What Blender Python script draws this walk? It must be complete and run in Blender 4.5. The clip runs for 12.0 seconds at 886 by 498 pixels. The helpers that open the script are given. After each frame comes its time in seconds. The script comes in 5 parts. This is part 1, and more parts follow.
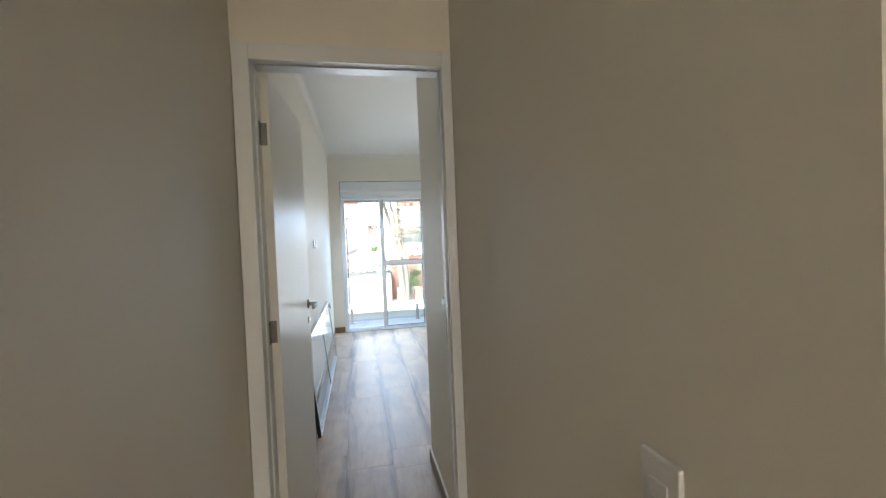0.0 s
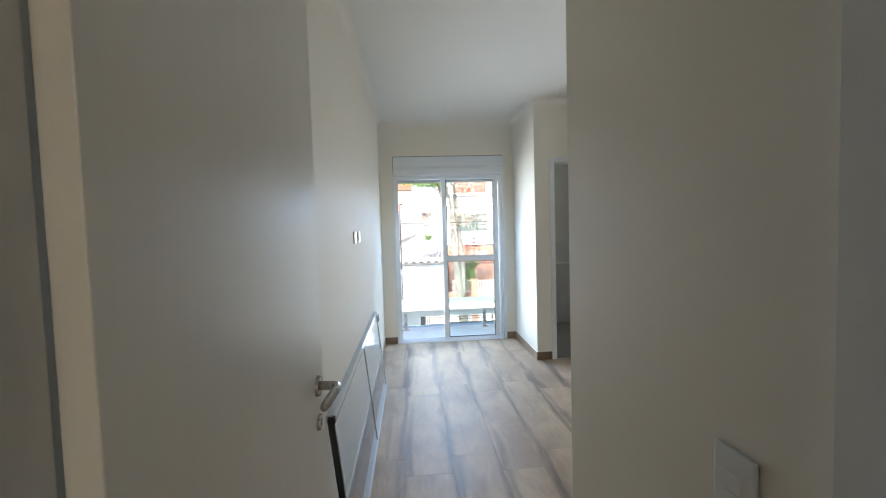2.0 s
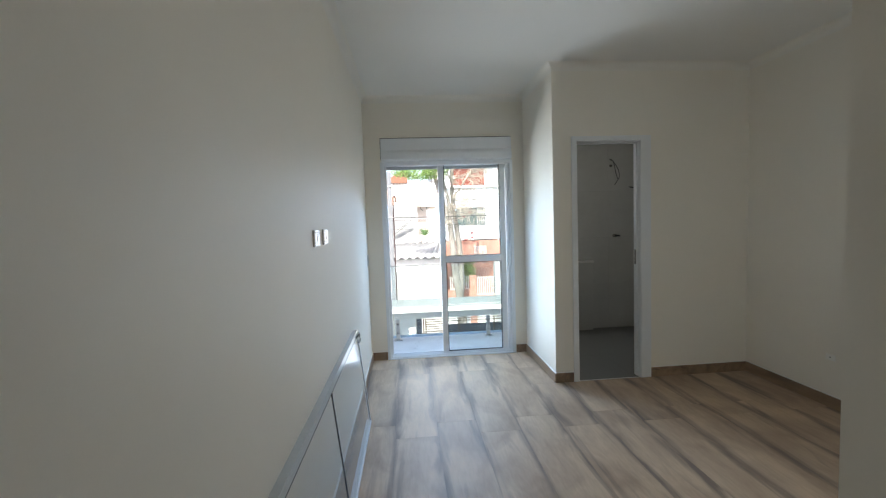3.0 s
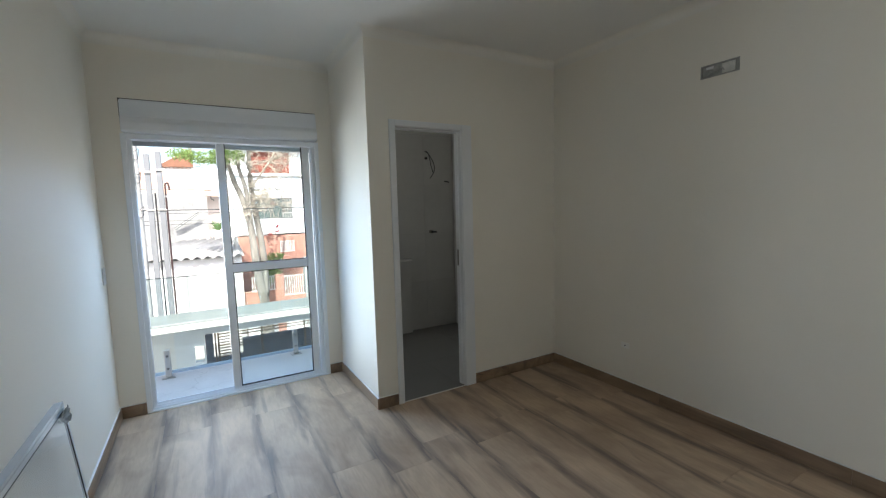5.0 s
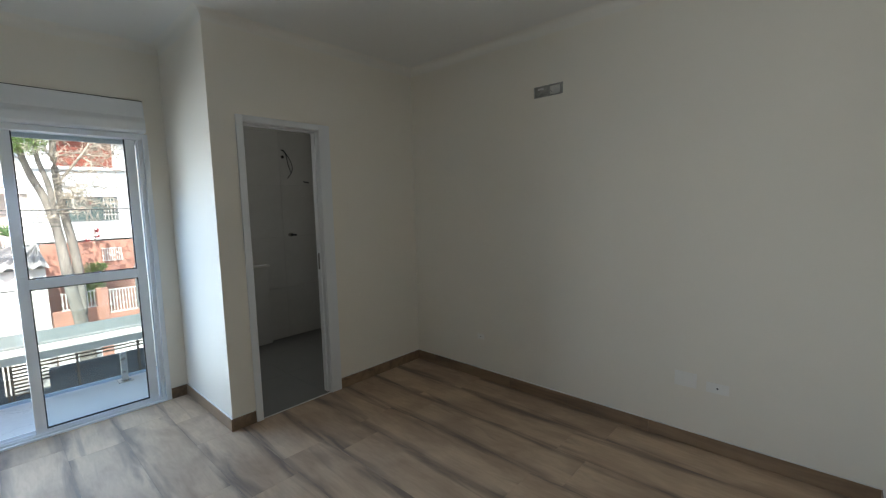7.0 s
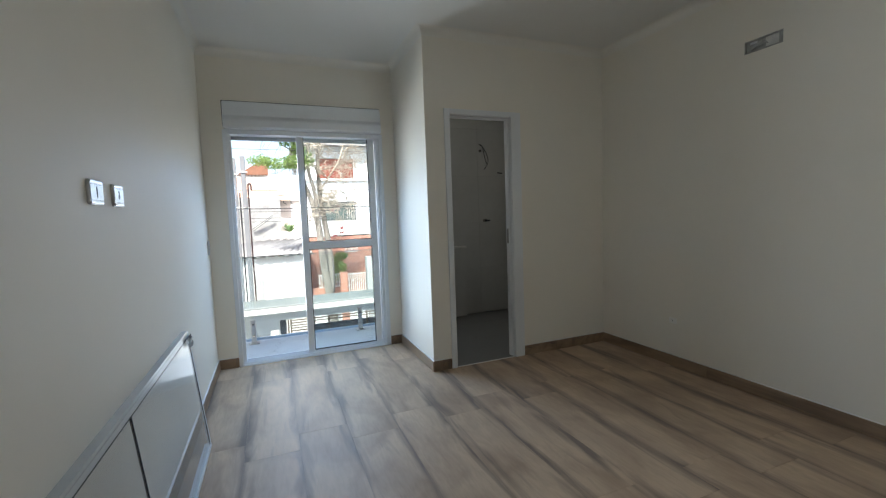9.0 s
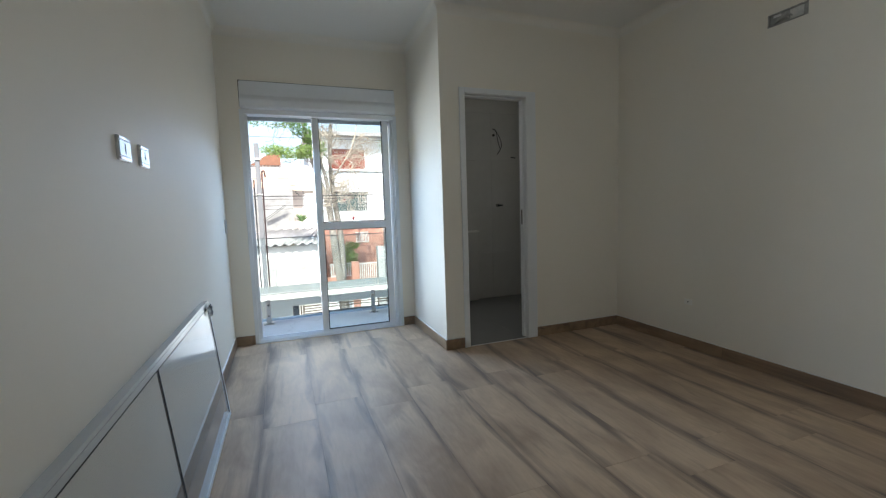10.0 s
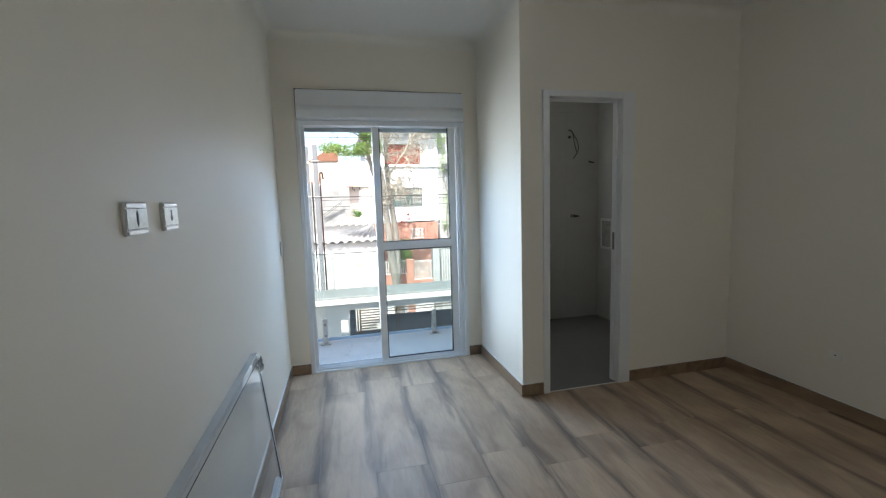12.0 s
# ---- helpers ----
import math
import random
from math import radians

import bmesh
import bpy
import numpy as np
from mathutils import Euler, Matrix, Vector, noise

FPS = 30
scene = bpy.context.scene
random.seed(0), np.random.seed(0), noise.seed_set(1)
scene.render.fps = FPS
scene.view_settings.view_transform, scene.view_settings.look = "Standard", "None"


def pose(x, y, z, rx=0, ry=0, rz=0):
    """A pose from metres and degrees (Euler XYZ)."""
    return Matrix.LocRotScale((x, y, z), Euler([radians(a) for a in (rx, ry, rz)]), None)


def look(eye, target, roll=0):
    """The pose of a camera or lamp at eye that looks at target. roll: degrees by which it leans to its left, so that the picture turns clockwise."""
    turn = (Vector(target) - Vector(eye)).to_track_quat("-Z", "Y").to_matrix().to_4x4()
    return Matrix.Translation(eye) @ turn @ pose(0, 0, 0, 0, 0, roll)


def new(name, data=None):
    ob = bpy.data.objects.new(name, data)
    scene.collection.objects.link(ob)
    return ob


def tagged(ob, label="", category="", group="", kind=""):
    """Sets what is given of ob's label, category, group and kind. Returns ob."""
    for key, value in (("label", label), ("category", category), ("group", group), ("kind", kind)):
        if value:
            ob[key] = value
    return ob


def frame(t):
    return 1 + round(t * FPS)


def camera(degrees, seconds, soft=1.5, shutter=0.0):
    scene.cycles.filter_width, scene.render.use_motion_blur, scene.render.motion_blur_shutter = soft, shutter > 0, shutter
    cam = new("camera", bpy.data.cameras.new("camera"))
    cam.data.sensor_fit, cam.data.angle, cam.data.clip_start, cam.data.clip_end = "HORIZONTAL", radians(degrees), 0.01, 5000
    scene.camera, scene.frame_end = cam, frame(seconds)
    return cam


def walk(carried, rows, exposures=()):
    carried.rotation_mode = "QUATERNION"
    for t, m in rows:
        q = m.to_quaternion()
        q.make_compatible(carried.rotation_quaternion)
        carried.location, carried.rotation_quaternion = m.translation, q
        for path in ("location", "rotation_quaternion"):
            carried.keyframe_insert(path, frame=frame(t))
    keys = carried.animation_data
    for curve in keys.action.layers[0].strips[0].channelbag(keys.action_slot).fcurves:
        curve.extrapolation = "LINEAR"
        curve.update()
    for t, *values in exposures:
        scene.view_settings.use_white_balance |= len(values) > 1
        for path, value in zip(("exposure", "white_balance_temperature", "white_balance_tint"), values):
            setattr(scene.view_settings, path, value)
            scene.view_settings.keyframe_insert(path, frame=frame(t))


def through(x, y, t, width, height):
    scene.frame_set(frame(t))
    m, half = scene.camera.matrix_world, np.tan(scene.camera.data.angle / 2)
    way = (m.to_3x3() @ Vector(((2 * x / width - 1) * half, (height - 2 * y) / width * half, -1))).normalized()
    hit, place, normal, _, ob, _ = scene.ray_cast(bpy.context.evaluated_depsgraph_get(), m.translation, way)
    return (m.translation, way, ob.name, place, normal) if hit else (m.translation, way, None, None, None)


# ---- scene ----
cam = camera(92.6, 12.0, soft=1.2)
PATH = [
    (0, (0.057, 0.034, 1.416), (0.446, 1.995, 1.362), -2.3),
    (0.5, (0.001, 0.311, 1.438), (0.314, 2.285, 1.37), -2.2),
    (0.7, (-0.004, 0.418, 1.428), (0.284, 2.396, 1.357), -2.2),
    (1, (-0.003, 0.617, 1.401), (0.26, 2.598, 1.322), -2.1),
    (1.5, (0.003, 1.027, 1.421), (0.216, 3.014, 1.335), -2.1),
    (2, (0.003, 1.468, 1.452), (0.151, 3.459, 1.35), -1.7),
    (2.5, (-0.006, 1.885, 1.444), (0.135, 3.876, 1.329), -2.0),
    (2.7, (0.017, 2.058, 1.449), (0.144, 4.051, 1.327), -2.0),
    (4.3, (0.205, 2.861, 1.499), (0.913, 4.722, 1.311), -1.4),
    (4.5, (0.238, 2.897, 1.497), (1.024, 4.726, 1.307), -1.5),
    (5, (0.247, 2.955, 1.507), (1.233, 4.684, 1.308), -1.6),
    (5.5, (0.269, 2.952, 1.493), (1.467, 4.541, 1.303), -1.5),
    (6, (0.265, 2.951, 1.498), (1.661, 4.37, 1.299), -1.5),
    (6.5, (0.25, 2.933, 1.512), (1.75, 4.241, 1.307), -1.4),
    (6.7, (0.274, 2.93, 1.521), (1.775, 4.235, 1.309), -1.3),
    (8.5, (0.153, 2.668, 1.397), (0.986, 4.48, 1.251), -2.5),
    (9, (0.139, 2.646, 1.292), (0.882, 4.496, 1.132), -2.1),
    (9.5, (0.119, 2.631, 1.192), (0.826, 4.492, 1.007), -2.0),
    (10, (0.099, 2.639, 1.18), (0.796, 4.505, 0.99), -1.8),
    (10.5, (0.102, 2.624, 1.34), (0.745, 4.507, 1.146), -1.8),
    (11, (0.109, 2.704, 1.411), (0.676, 4.61, 1.204), -1.9),
    (11.5, (0.09, 2.91, 1.431), (0.596, 4.833, 1.215), -1.8),
    (12, (0.104, 3.148, 1.421), (0.566, 5.081, 1.196), -1.8),
]
EXPOSURES = [(0.0, 2.42), (1.0, 2.52), (2.5, 1.97), (4.5, 1.66), (6.5, 1.51), (8.5, 1.48), (12.0, 1.44)]
walk(cam, [(t, look(eye, target, roll)) for t, eye, target, roll in PATH], EXPOSURES)
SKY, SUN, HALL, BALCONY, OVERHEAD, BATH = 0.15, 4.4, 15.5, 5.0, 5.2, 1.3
PLANK_W, PLANK_L, PLANK_X0 = 0.2905, 1.2, -0.37
PLANK_SHIFT = (0.53, 0.34)

# ---------- world, sun, large lights ----------
world = bpy.data.worlds.new("sky")
world.use_nodes = True
scene.world = world
wn = world.node_tree.nodes
sky = wn.new("ShaderNodeTexSky")
sky.sky_type = "NISHITA"
sky.sun_disc = False
sky.sun_elevation = radians(50)
sky.sun_rotation = radians(200)
sky.air_density, sky.dust_density, sky.ozone_density = 1.0, 3.0, 1.0
world.node_tree.links.new(sky.outputs[0], wn["Background"].inputs[0])
wn["Background"].inputs[1].default_value = SKY

sun_data = bpy.data.lights.new("sun", "SUN")
sun_data.energy, sun_data.angle, sun_data.color = SUN, radians(0.5), (1.0, 0.95, 0.87)
sun = new("sun", sun_data)
sun.matrix_world = look((-20, -55, 70), (0, 0, 0))


def area_lamp(name, m, w, h, watts, colour, spread=180):
    d = bpy.data.lights.new(name, "AREA")
    d.shape, d.size, d.size_y, d.energy, d.color = "RECTANGLE", w, h, watts, colour
    d.spread = radians(spread)
    ob = new(name, d)
    ob.matrix_world = m
    return ob


# unseen fill lamp added at the far end of the hall to brighten it
area_lamp("hall_fill_lamp", look((0.04, -3.90, 2.74), (0.04, -3.85, 0.0)), 0.6, 1.5, HALL, (1.0, 0.985, 0.94))
# daylight from the bright street front, in the opening of the balcony door
area_lamp("balcony_door_daylight", look((0.42, 6.93, 1.03), (1.92, 2.60, 1.55)), 1.05, 1.90, BALCONY, (0.78, 0.885, 1.0), 78)
# the sky over the street, falling steeply through the same opening
area_lamp("balcony_door_skylight", look((0.42, 6.915, 1.70), (0.50, 5.75, 0.0)), 1.05, 0.55, OVERHEAD, (0.38, 0.62, 1.0), 125)
# fill lamp added to brighten the bathroom, round the corner of its doorway
area_lamp("bathroom_fill_lamp", look((1.80, 7.74, 1.75), (2.5, 6.9, 1.5)), 0.45, 0.55, BATH, (0.92, 0.97, 1.0))


# ---------- materials ----------
def rgb(*c):
    return (*c, 1.0)


def material(name, colour, rough=0.6, metal=0.0, var=0.12, scale=3.0, fine=60.0, bump=0.15, stretch=(1, 1, 1), second=None, coat=0.0, spec=0.5):
    """Plain surface with two scales of variation in colour and a fine relief."""
    m = bpy.data.materials.new(name)
    m.use_nodes = True
    nt = m.node_tree
    b = nt.nodes["Principled BSDF"]
    b.inputs["Roughness"].default_value = rough
    b.inputs["Metallic"].default_value = metal
    b.inputs["Coat Weight"].default_value = coat
    b.inputs["Specular IOR Level"].default_value = spec
    co = nt.nodes.new("ShaderNodeTexCoord")
    mp = nt.nodes.new("ShaderNodeMapping")
    mp.inputs["Scale"].default_value = stretch
    nt.links.new(co.outputs["Object"], mp.inputs["Vector"])
    big = nt.nodes.new("ShaderNodeTexNoise")
    big.inputs["Scale"].default_value, big.inputs["Detail"].default_value = scale, 5
    small = nt.nodes.new("ShaderNodeTexNoise")
    small.inputs["Scale"].default_value, small.inputs["Detail"].default_value = fine, 4
    for n in (big, small):
        nt.links.new(mp.outputs[0], n.inputs["Vector"])
    add = nt.nodes.new("ShaderNodeMath")
    add.operation = "MULTIPLY_ADD"
    nt.links.new(small.outputs[0], add.inputs[0])
    add.inputs[1].default_value = 0.4
    nt.links.new(big.outputs[0], add.inputs[2])
    ramp = nt.nodes.new("ShaderNodeValToRGB")
    ramp.color_ramp.elements[0].position, ramp.color_ramp.elements[1].position = 0.45, 0.95
    c2 = second or tuple(v * (1 - var) for v in colour)
    ramp.color_ramp.elements[0].color, ramp.color_ramp.elements[1].color = rgb(*c2), rgb(*colour)
    nt.links.new(add.outputs[0], ramp.inputs[0])
    nt.links.new(ramp.outputs[0], b.inputs["Base Color"])
    rr = nt.nodes.new("ShaderNodeMapRange")
    rr.inputs["To Min"].default_value, rr.inputs["To Max"].default_value = max(rough - 0.07, 0.02), min(rough + 0.09, 1)
    nt.links.new(big.outputs[0], rr.inputs["Value"])
    nt.links.new(rr.outputs[0], b.inputs["Roughness"])
    if bump:
        bp = nt.nodes.new("ShaderNodeBump")
        bp.inputs["Strength"].default_value, bp.inputs["Distance"].default_value = bump, 0.004
        nt.links.new(small.outputs[0], bp.inputs["Height"])
        nt.links.new(bp.outputs[0], b.inputs["Normal"])
    return m


def glass_material(name, tint, gloss_ior=1.5, rough=0.0, veil_share=0.0, grazing=0.9):
    m = bpy.data.materials.new(name)
    m.use_nodes = True
    nt = m.node_tree
    nt.nodes.remove(nt.nodes["Principled BSDF"])
    tr = nt.nodes.new("ShaderNodeBsdfTransparent")
    tr.inputs[0].default_value = rgb(*tint)
    gl = nt.nodes.new("ShaderNodeBsdfGlossy")
    gl.inputs["Roughness"].default_value = rough
    lw = nt.nodes.new("ShaderNodeLayerWeight")
    lw.inputs["Blend"].default_value = 0.5
    pw = nt.nodes.new("ShaderNodeMath")
    pw.operation = "POWER"
    pw.inputs[1].default_value = 5.0
    nt.links.new(lw.outputs["Facing"], pw.inputs[0])
    f0 = ((gloss_ior - 1) / (gloss_ior + 1)) ** 2
    fr = nt.nodes.new("ShaderNodeMath")
    fr.operation = "MULTIPLY_ADD"
    fr.inputs[1].default_value, fr.inputs[2].default_value = grazing - f0, f0
    nt.links.new(pw.outputs[0], fr.inputs[0])
    mix = nt.nodes.new("ShaderNodeMixShader")
    nt.links.new(fr.outputs[0], mix.inputs[0])
    body = tr
    # pale diffuse share that brightens the pane
    if veil_share:
        veil = nt.nodes.new("ShaderNodeMixShader")
        veil.inputs[0].default_value = veil_share
        dif = nt.nodes.new("ShaderNodeBsdfDiffuse")
        dif.inputs[0].default_value = rgb(0.78, 0.79, 0.79)
        nt.links.new(tr.outputs[0], veil.inputs[1])
        nt.links.new(dif.outputs[0], veil.inputs[2])
        body = veil
    nt.links.new(body.outputs[0], mix.inputs[1])
    nt.links.new(gl.outputs[0], mix.inputs[2])
    nt.links.new(mix.outputs[0], nt.nodes["Material Output"].inputs[0])
    return m


def plank_material(name, light, mid, dark, rough=0.3, grain_y=True, edge=True):
    """Wood-look porcelain: long soft grain, grey and dark printed streaks towards the long edges, each plank its own cut of the print."""
    m = bpy.data.materials.new(name)
    m.use_nodes = True
    nt = m.node_tree
    L = nt.links.new
    b = nt.nodes["Principled BSDF"]
    co = nt.nodes.new("ShaderNodeTexCoord")
    info = nt.nodes.new("ShaderNodeObjectInfo")
    shift = nt.nodes.new("ShaderNodeVectorMath")
    shift.operation = "MULTIPLY_ADD"
    rnd = nt.nodes.new("ShaderNodeCombineXYZ")
    L(info.outputs["Random"], rnd.inputs[0]), L(info.outputs["Random"], rnd.inputs[1]), L(info.outputs["Random"], rnd.inputs[2])
    L(rnd.outputs[0], shift.inputs[0])
    shift.inputs[1].default_value = (37, 91, 53)
    L(co.outputs["Object"], shift.inputs[2])

    def noise_node(scale, detail, stretch, dist=0.0):
        mp = nt.nodes.new("ShaderNodeMapping")
        mp.inputs["Scale"].default_value = stretch
        L(shift.outputs[0], mp.inputs["Vector"])
        n = nt.nodes.new("ShaderNodeTexNoise")
        n.inputs["Scale"].default_value, n.inputs["Detail"].default_value, n.inputs["Distortion"].default_value = scale, detail, dist
        L(mp.outputs[0], n.inputs["Vector"])
        return n

    s = (1, 0.16, 1) if grain_y else (0.16, 1, 1)
    cloud = noise_node(5.0, 4, (1, 0.45, 1), 0.6)
    grain = noise_node(55.0, 6, s, 0.5)
    streak = noise_node(9.0, 7, (1, 0.11, 1) if grain_y else (0.09, 1, 1), 1.4)
    ramp = nt.nodes.new("ShaderNodeValToRGB")
    ramp.color_ramp.elements[0].position, ramp.color_ramp.elements[1].position = 0.34, 0.64
    ramp.color_ramp.elements[0].color, ramp.color_ramp.elements[1].color = rgb(*mid), rgb(*light)
    L(cloud.outputs[0], ramp.inputs[0])
    g = nt.nodes.new("ShaderNodeMix")
    g.data_type, g.blend_type = "RGBA", "MULTIPLY"
    g.inputs["Factor"].default_value = 0.38
    gr = nt.nodes.new("ShaderNodeValToRGB")
    gr.color_ramp.elements[0].position, gr.color_ramp.elements[1].position = 0.3, 0.62
    gr.color_ramp.elements[0].color, gr.color_ramp.elements[1].color = rgb(0.70, 0.67, 0.64), rgb(1, 1, 1)
    L(grain.outputs[0], gr.inputs[0])
    L(ramp.outputs[0], g.inputs["A"]), L(gr.outputs[0], g.inputs["B"])
    # printed streaks lie towards one long edge of the plank
    sep = nt.nodes.new("ShaderNodeSeparateXYZ")
    L(co.outputs["Object"], sep.inputs[0])
    side = nt.nodes.new("ShaderNodeMapRange")
    side.inputs["From Min"].default_value, side.inputs["From Max"].default_value = (0.070, 0.146) if edge else (-1, 1)
    side.inputs["To Min"].default_value, side.inputs["To Max"].default_value = (-0.10, 0.20) if edge else (0.05, 0.05)
    wide = nt.nodes.new("ShaderNodeMath")
    wide.operation = "ABSOLUTE"
    L(sep.outputs[0], wide.inputs[0])
    L(wide.outputs[0], side.inputs["Value"])
    st = nt.nodes.new("ShaderNodeMath")
    st.operation = "ADD"
    rough_streak = nt.nodes.new("ShaderNodeMath")
    rough_streak.operation = "MULTIPLY_ADD"
    rough_streak.inputs[1].default_value = 0.22
    shifted = nt.nodes.new("ShaderNodeMath")
    shifted.operation = "SUBTRACT"
    shifted.inputs[1].default_value = 0.11
    L(streak.outputs[0], shifted.inputs[0])
    L(grain.outputs[0], rough_streak.inputs[0]), L(shifted.outputs[0], rough_streak.inputs[2])
    L(rough_streak.outputs[0], st.inputs[0]), L(side.outputs[0], st.inputs[1])
    sr = nt.nodes.new("ShaderNodeMapRange")
    sr.inputs["From Min"].default_value, sr.inputs["From Max"].default_value = 0.50, 0.78
    sr.inputs["To Max"].default_value = 0.80
    L(st.outputs[0], sr.inputs["Value"])
    d = nt.nodes.new("ShaderNodeMix")
    d.data_type = "RGBA"
    L(sr.outputs[0], d.inputs["Factor"]), L(g.outputs["Result"], d.inputs["A"])
    d.inputs["B"].default_value = rgb(*dark)
    # whole-plank tone
    tone = nt.nodes.new("ShaderNodeMapRange")
    tone.inputs["To Min"].default_value, tone.inputs["To Max"].default_value = 0.95, 1.04
    L(info.outputs["Random"], tone.inputs["Value"])
    hsv = nt.nodes.new("ShaderNodeHueSaturation")
    L(d.outputs["Result"], hsv.inputs["Color"]), L(tone.outputs[0], hsv.inputs["Value"])
    L(hsv.outputs[0], b.inputs["Base Color"])
    b.inputs["Specular IOR Level"].default_value = 0.42
    rr = nt.nodes.new("ShaderNodeMapRange")
    rr.inputs["To Min"].default_value, rr.inputs["To Max"].default_value = rough - 0.06, rough + 0.14
    L(cloud.outputs[0], rr.inputs["Value"]), L(rr.outputs[0], b.inputs["Roughness"])
    bp = nt.nodes.new("ShaderNodeBump")
    bp.inputs["Strength"].default_value, bp.inputs["Distance"].default_value = 0.12, 0.002
    L(grain.outputs[0], bp.inputs["Height"]), L(bp.outputs[0], b.inputs["Normal"])
    return m


WALL = material("wall_paint", (0.88, 0.825, 0.725), 0.6, var=0.035, scale=1.4, fine=240, bump=0.035)
CEILING = material("ceiling_paint", (0.845, 0.825, 0.78), 0.8, var=0.02, scale=1.1, fine=260, bump=0.06)
CORNICE = material("cornice_paint", (0.862, 0.825, 0.752), 0.75, var=0.02, scale=1.2, fine=260, bump=0.04)
TRIM = material("white_gloss_trim", (0.82, 0.825, 0.825), 0.38, var=0.03, scale=4, fine=120, bump=0.05)
DOORPAINT = material("white_satin_door", (0.85, 0.81, 0.73), 0.36, var=0.05, scale=2, fine=55, bump=0.09, stretch=(1.0, 1.0, 0.02))
ALU = material("white_powder_coat", (0.83, 0.85, 0.87), 0.34, var=0.03, scale=6, fine=300, bump=0.03)
ALUGLOSS = material("polished_white_aluminium", (0.60, 0.61, 0.60), 0.22, 0.0, var=0.03, scale=6, fine=200, bump=0.01)
ALU_GREY = material("grey_shutter_slat", (0.50, 0.53, 0.56), 0.4, var=0.05, scale=6, fine=200, bump=0.03)
GASKET = material("black_rubber", (0.012, 0.012, 0.014), 0.55, var=0.3, scale=20, fine=200, bump=0.05)
STEEL = material("brushed_steel", (0.58, 0.57, 0.55), 0.28, 1.0, var=0.12, scale=8, fine=90, bump=0.08, stretch=(1, 1, 0.1))
NICKEL = material("satin_nickel", (0.42, 0.40, 0.37), 0.24, 1.0, var=0.15, scale=14, fine=120, bump=0.06)
HINGE = material("worn_hinge_steel", (0.34, 0.33, 0.31), 0.42, 1.0, var=0.4, scale=30, fine=160, bump=0.2)
CHROME = material("chrome_film_plate", (0.66, 0.65, 0.64), 0.3, 0.35, var=0.12, scale=30, fine=60, bump=0.12)
# grey-green tone puts the reflected greenery into the module's colour
CHROMEREFLECT = material("chrome_face_green_reflection", (0.44, 0.455, 0.42), 0.3, 0.3, var=0.35, scale=45, fine=90, bump=0.22)
OFFWHITE = material("wall_toned_plastic", (0.90, 0.87, 0.81), 0.45, var=0.03, scale=10, fine=200, bump=0.03)
FILM = material("crumpled_clear_film", (0.62, 0.63, 0.64), 0.12, 0.55, var=0.5, scale=30, fine=90, bump=0.3)
PLASTIC = material("white_plastic", (0.78, 0.775, 0.76), 0.32, var=0.03, scale=10, fine=200, bump=0.03)
DARKHOLE = material("dark_recess", (0.02, 0.018, 0.016), 0.7, var=0.4, scale=40, fine=200, bump=0.1)
BROWNHOLE = material("raw_wood_slot", (0.10, 0.055, 0.03), 0.8, var=0.5, scale=60, fine=200, bump=0.3)
PLANK = plank_material("wood_look_porcelain", (0.61, 0.445, 0.305), (0.415, 0.29, 0.195), (0.13, 0.098, 0.083), 0.44)
SKIRT = plank_material("brown_porcelain_skirting", (0.36, 0.245, 0.155), (0.27, 0.18, 0.115), (0.12, 0.08, 0.055), 0.4, edge=False)
GROUT = material("tan_grout", (0.42, 0.34, 0.265), 0.9, var=0.25, scale=12, fine=150, bump=0.2)
SEALANT = material("white_sealant", (0.74, 0.72, 0.68), 0.5, var=0.05, scale=20, fine=200, bump=0.1)
BATHTILE = material("pale_grey_bath_tile", (0.60, 0.59, 0.56), 0.22, var=0.10, scale=1.6, fine=12, bump=0.02)
BATHFLOOR = material("grey_bath_floor_tile", (0.20, 0.195, 0.18), 0.5, var=0.14, scale=3, fine=40, bump=0.06)
BATHGROUT = material("grey_grout", (0.46, 0.455, 0.435), 0.9, var=0.1, scale=20, fine=150, bump=0.1)
# plaster of the pipe box; also painted shade on the niche back
PLASTERSHADE = material("grey_plaster_and_niche_shade", (0.52, 0.505, 0.465), 0.85, var=0.4, scale=26, fine=130, bump=0.5)
PALEPLASTER = material("pale_smeared_plaster", (0.80, 0.78, 0.72), 0.85, var=0.3, scale=22, fine=130, bump=0.5)
WIRE = material("black_wire", (0.02, 0.02, 0.022), 0.5, var=0.3, scale=30, fine=100, bump=0.0)
PANE = glass_material("clear_glass", (0.93, 0.96, 0.96))
RAILGLASS = glass_material("railing_glass", (0.90, 0.95, 0.95))
# clear sash pane with a pale veil mixed in to brighten it
LEANGLASS = glass_material("veiled_sash_glass", (0.975, 0.985, 0.99), 1.32, 0.09, 0.07, 0.42)
SLAB = material("balcony_concrete", (0.64, 0.64, 0.62), 0.6, var=0.16, scale=4, fine=50, bump=0.2)


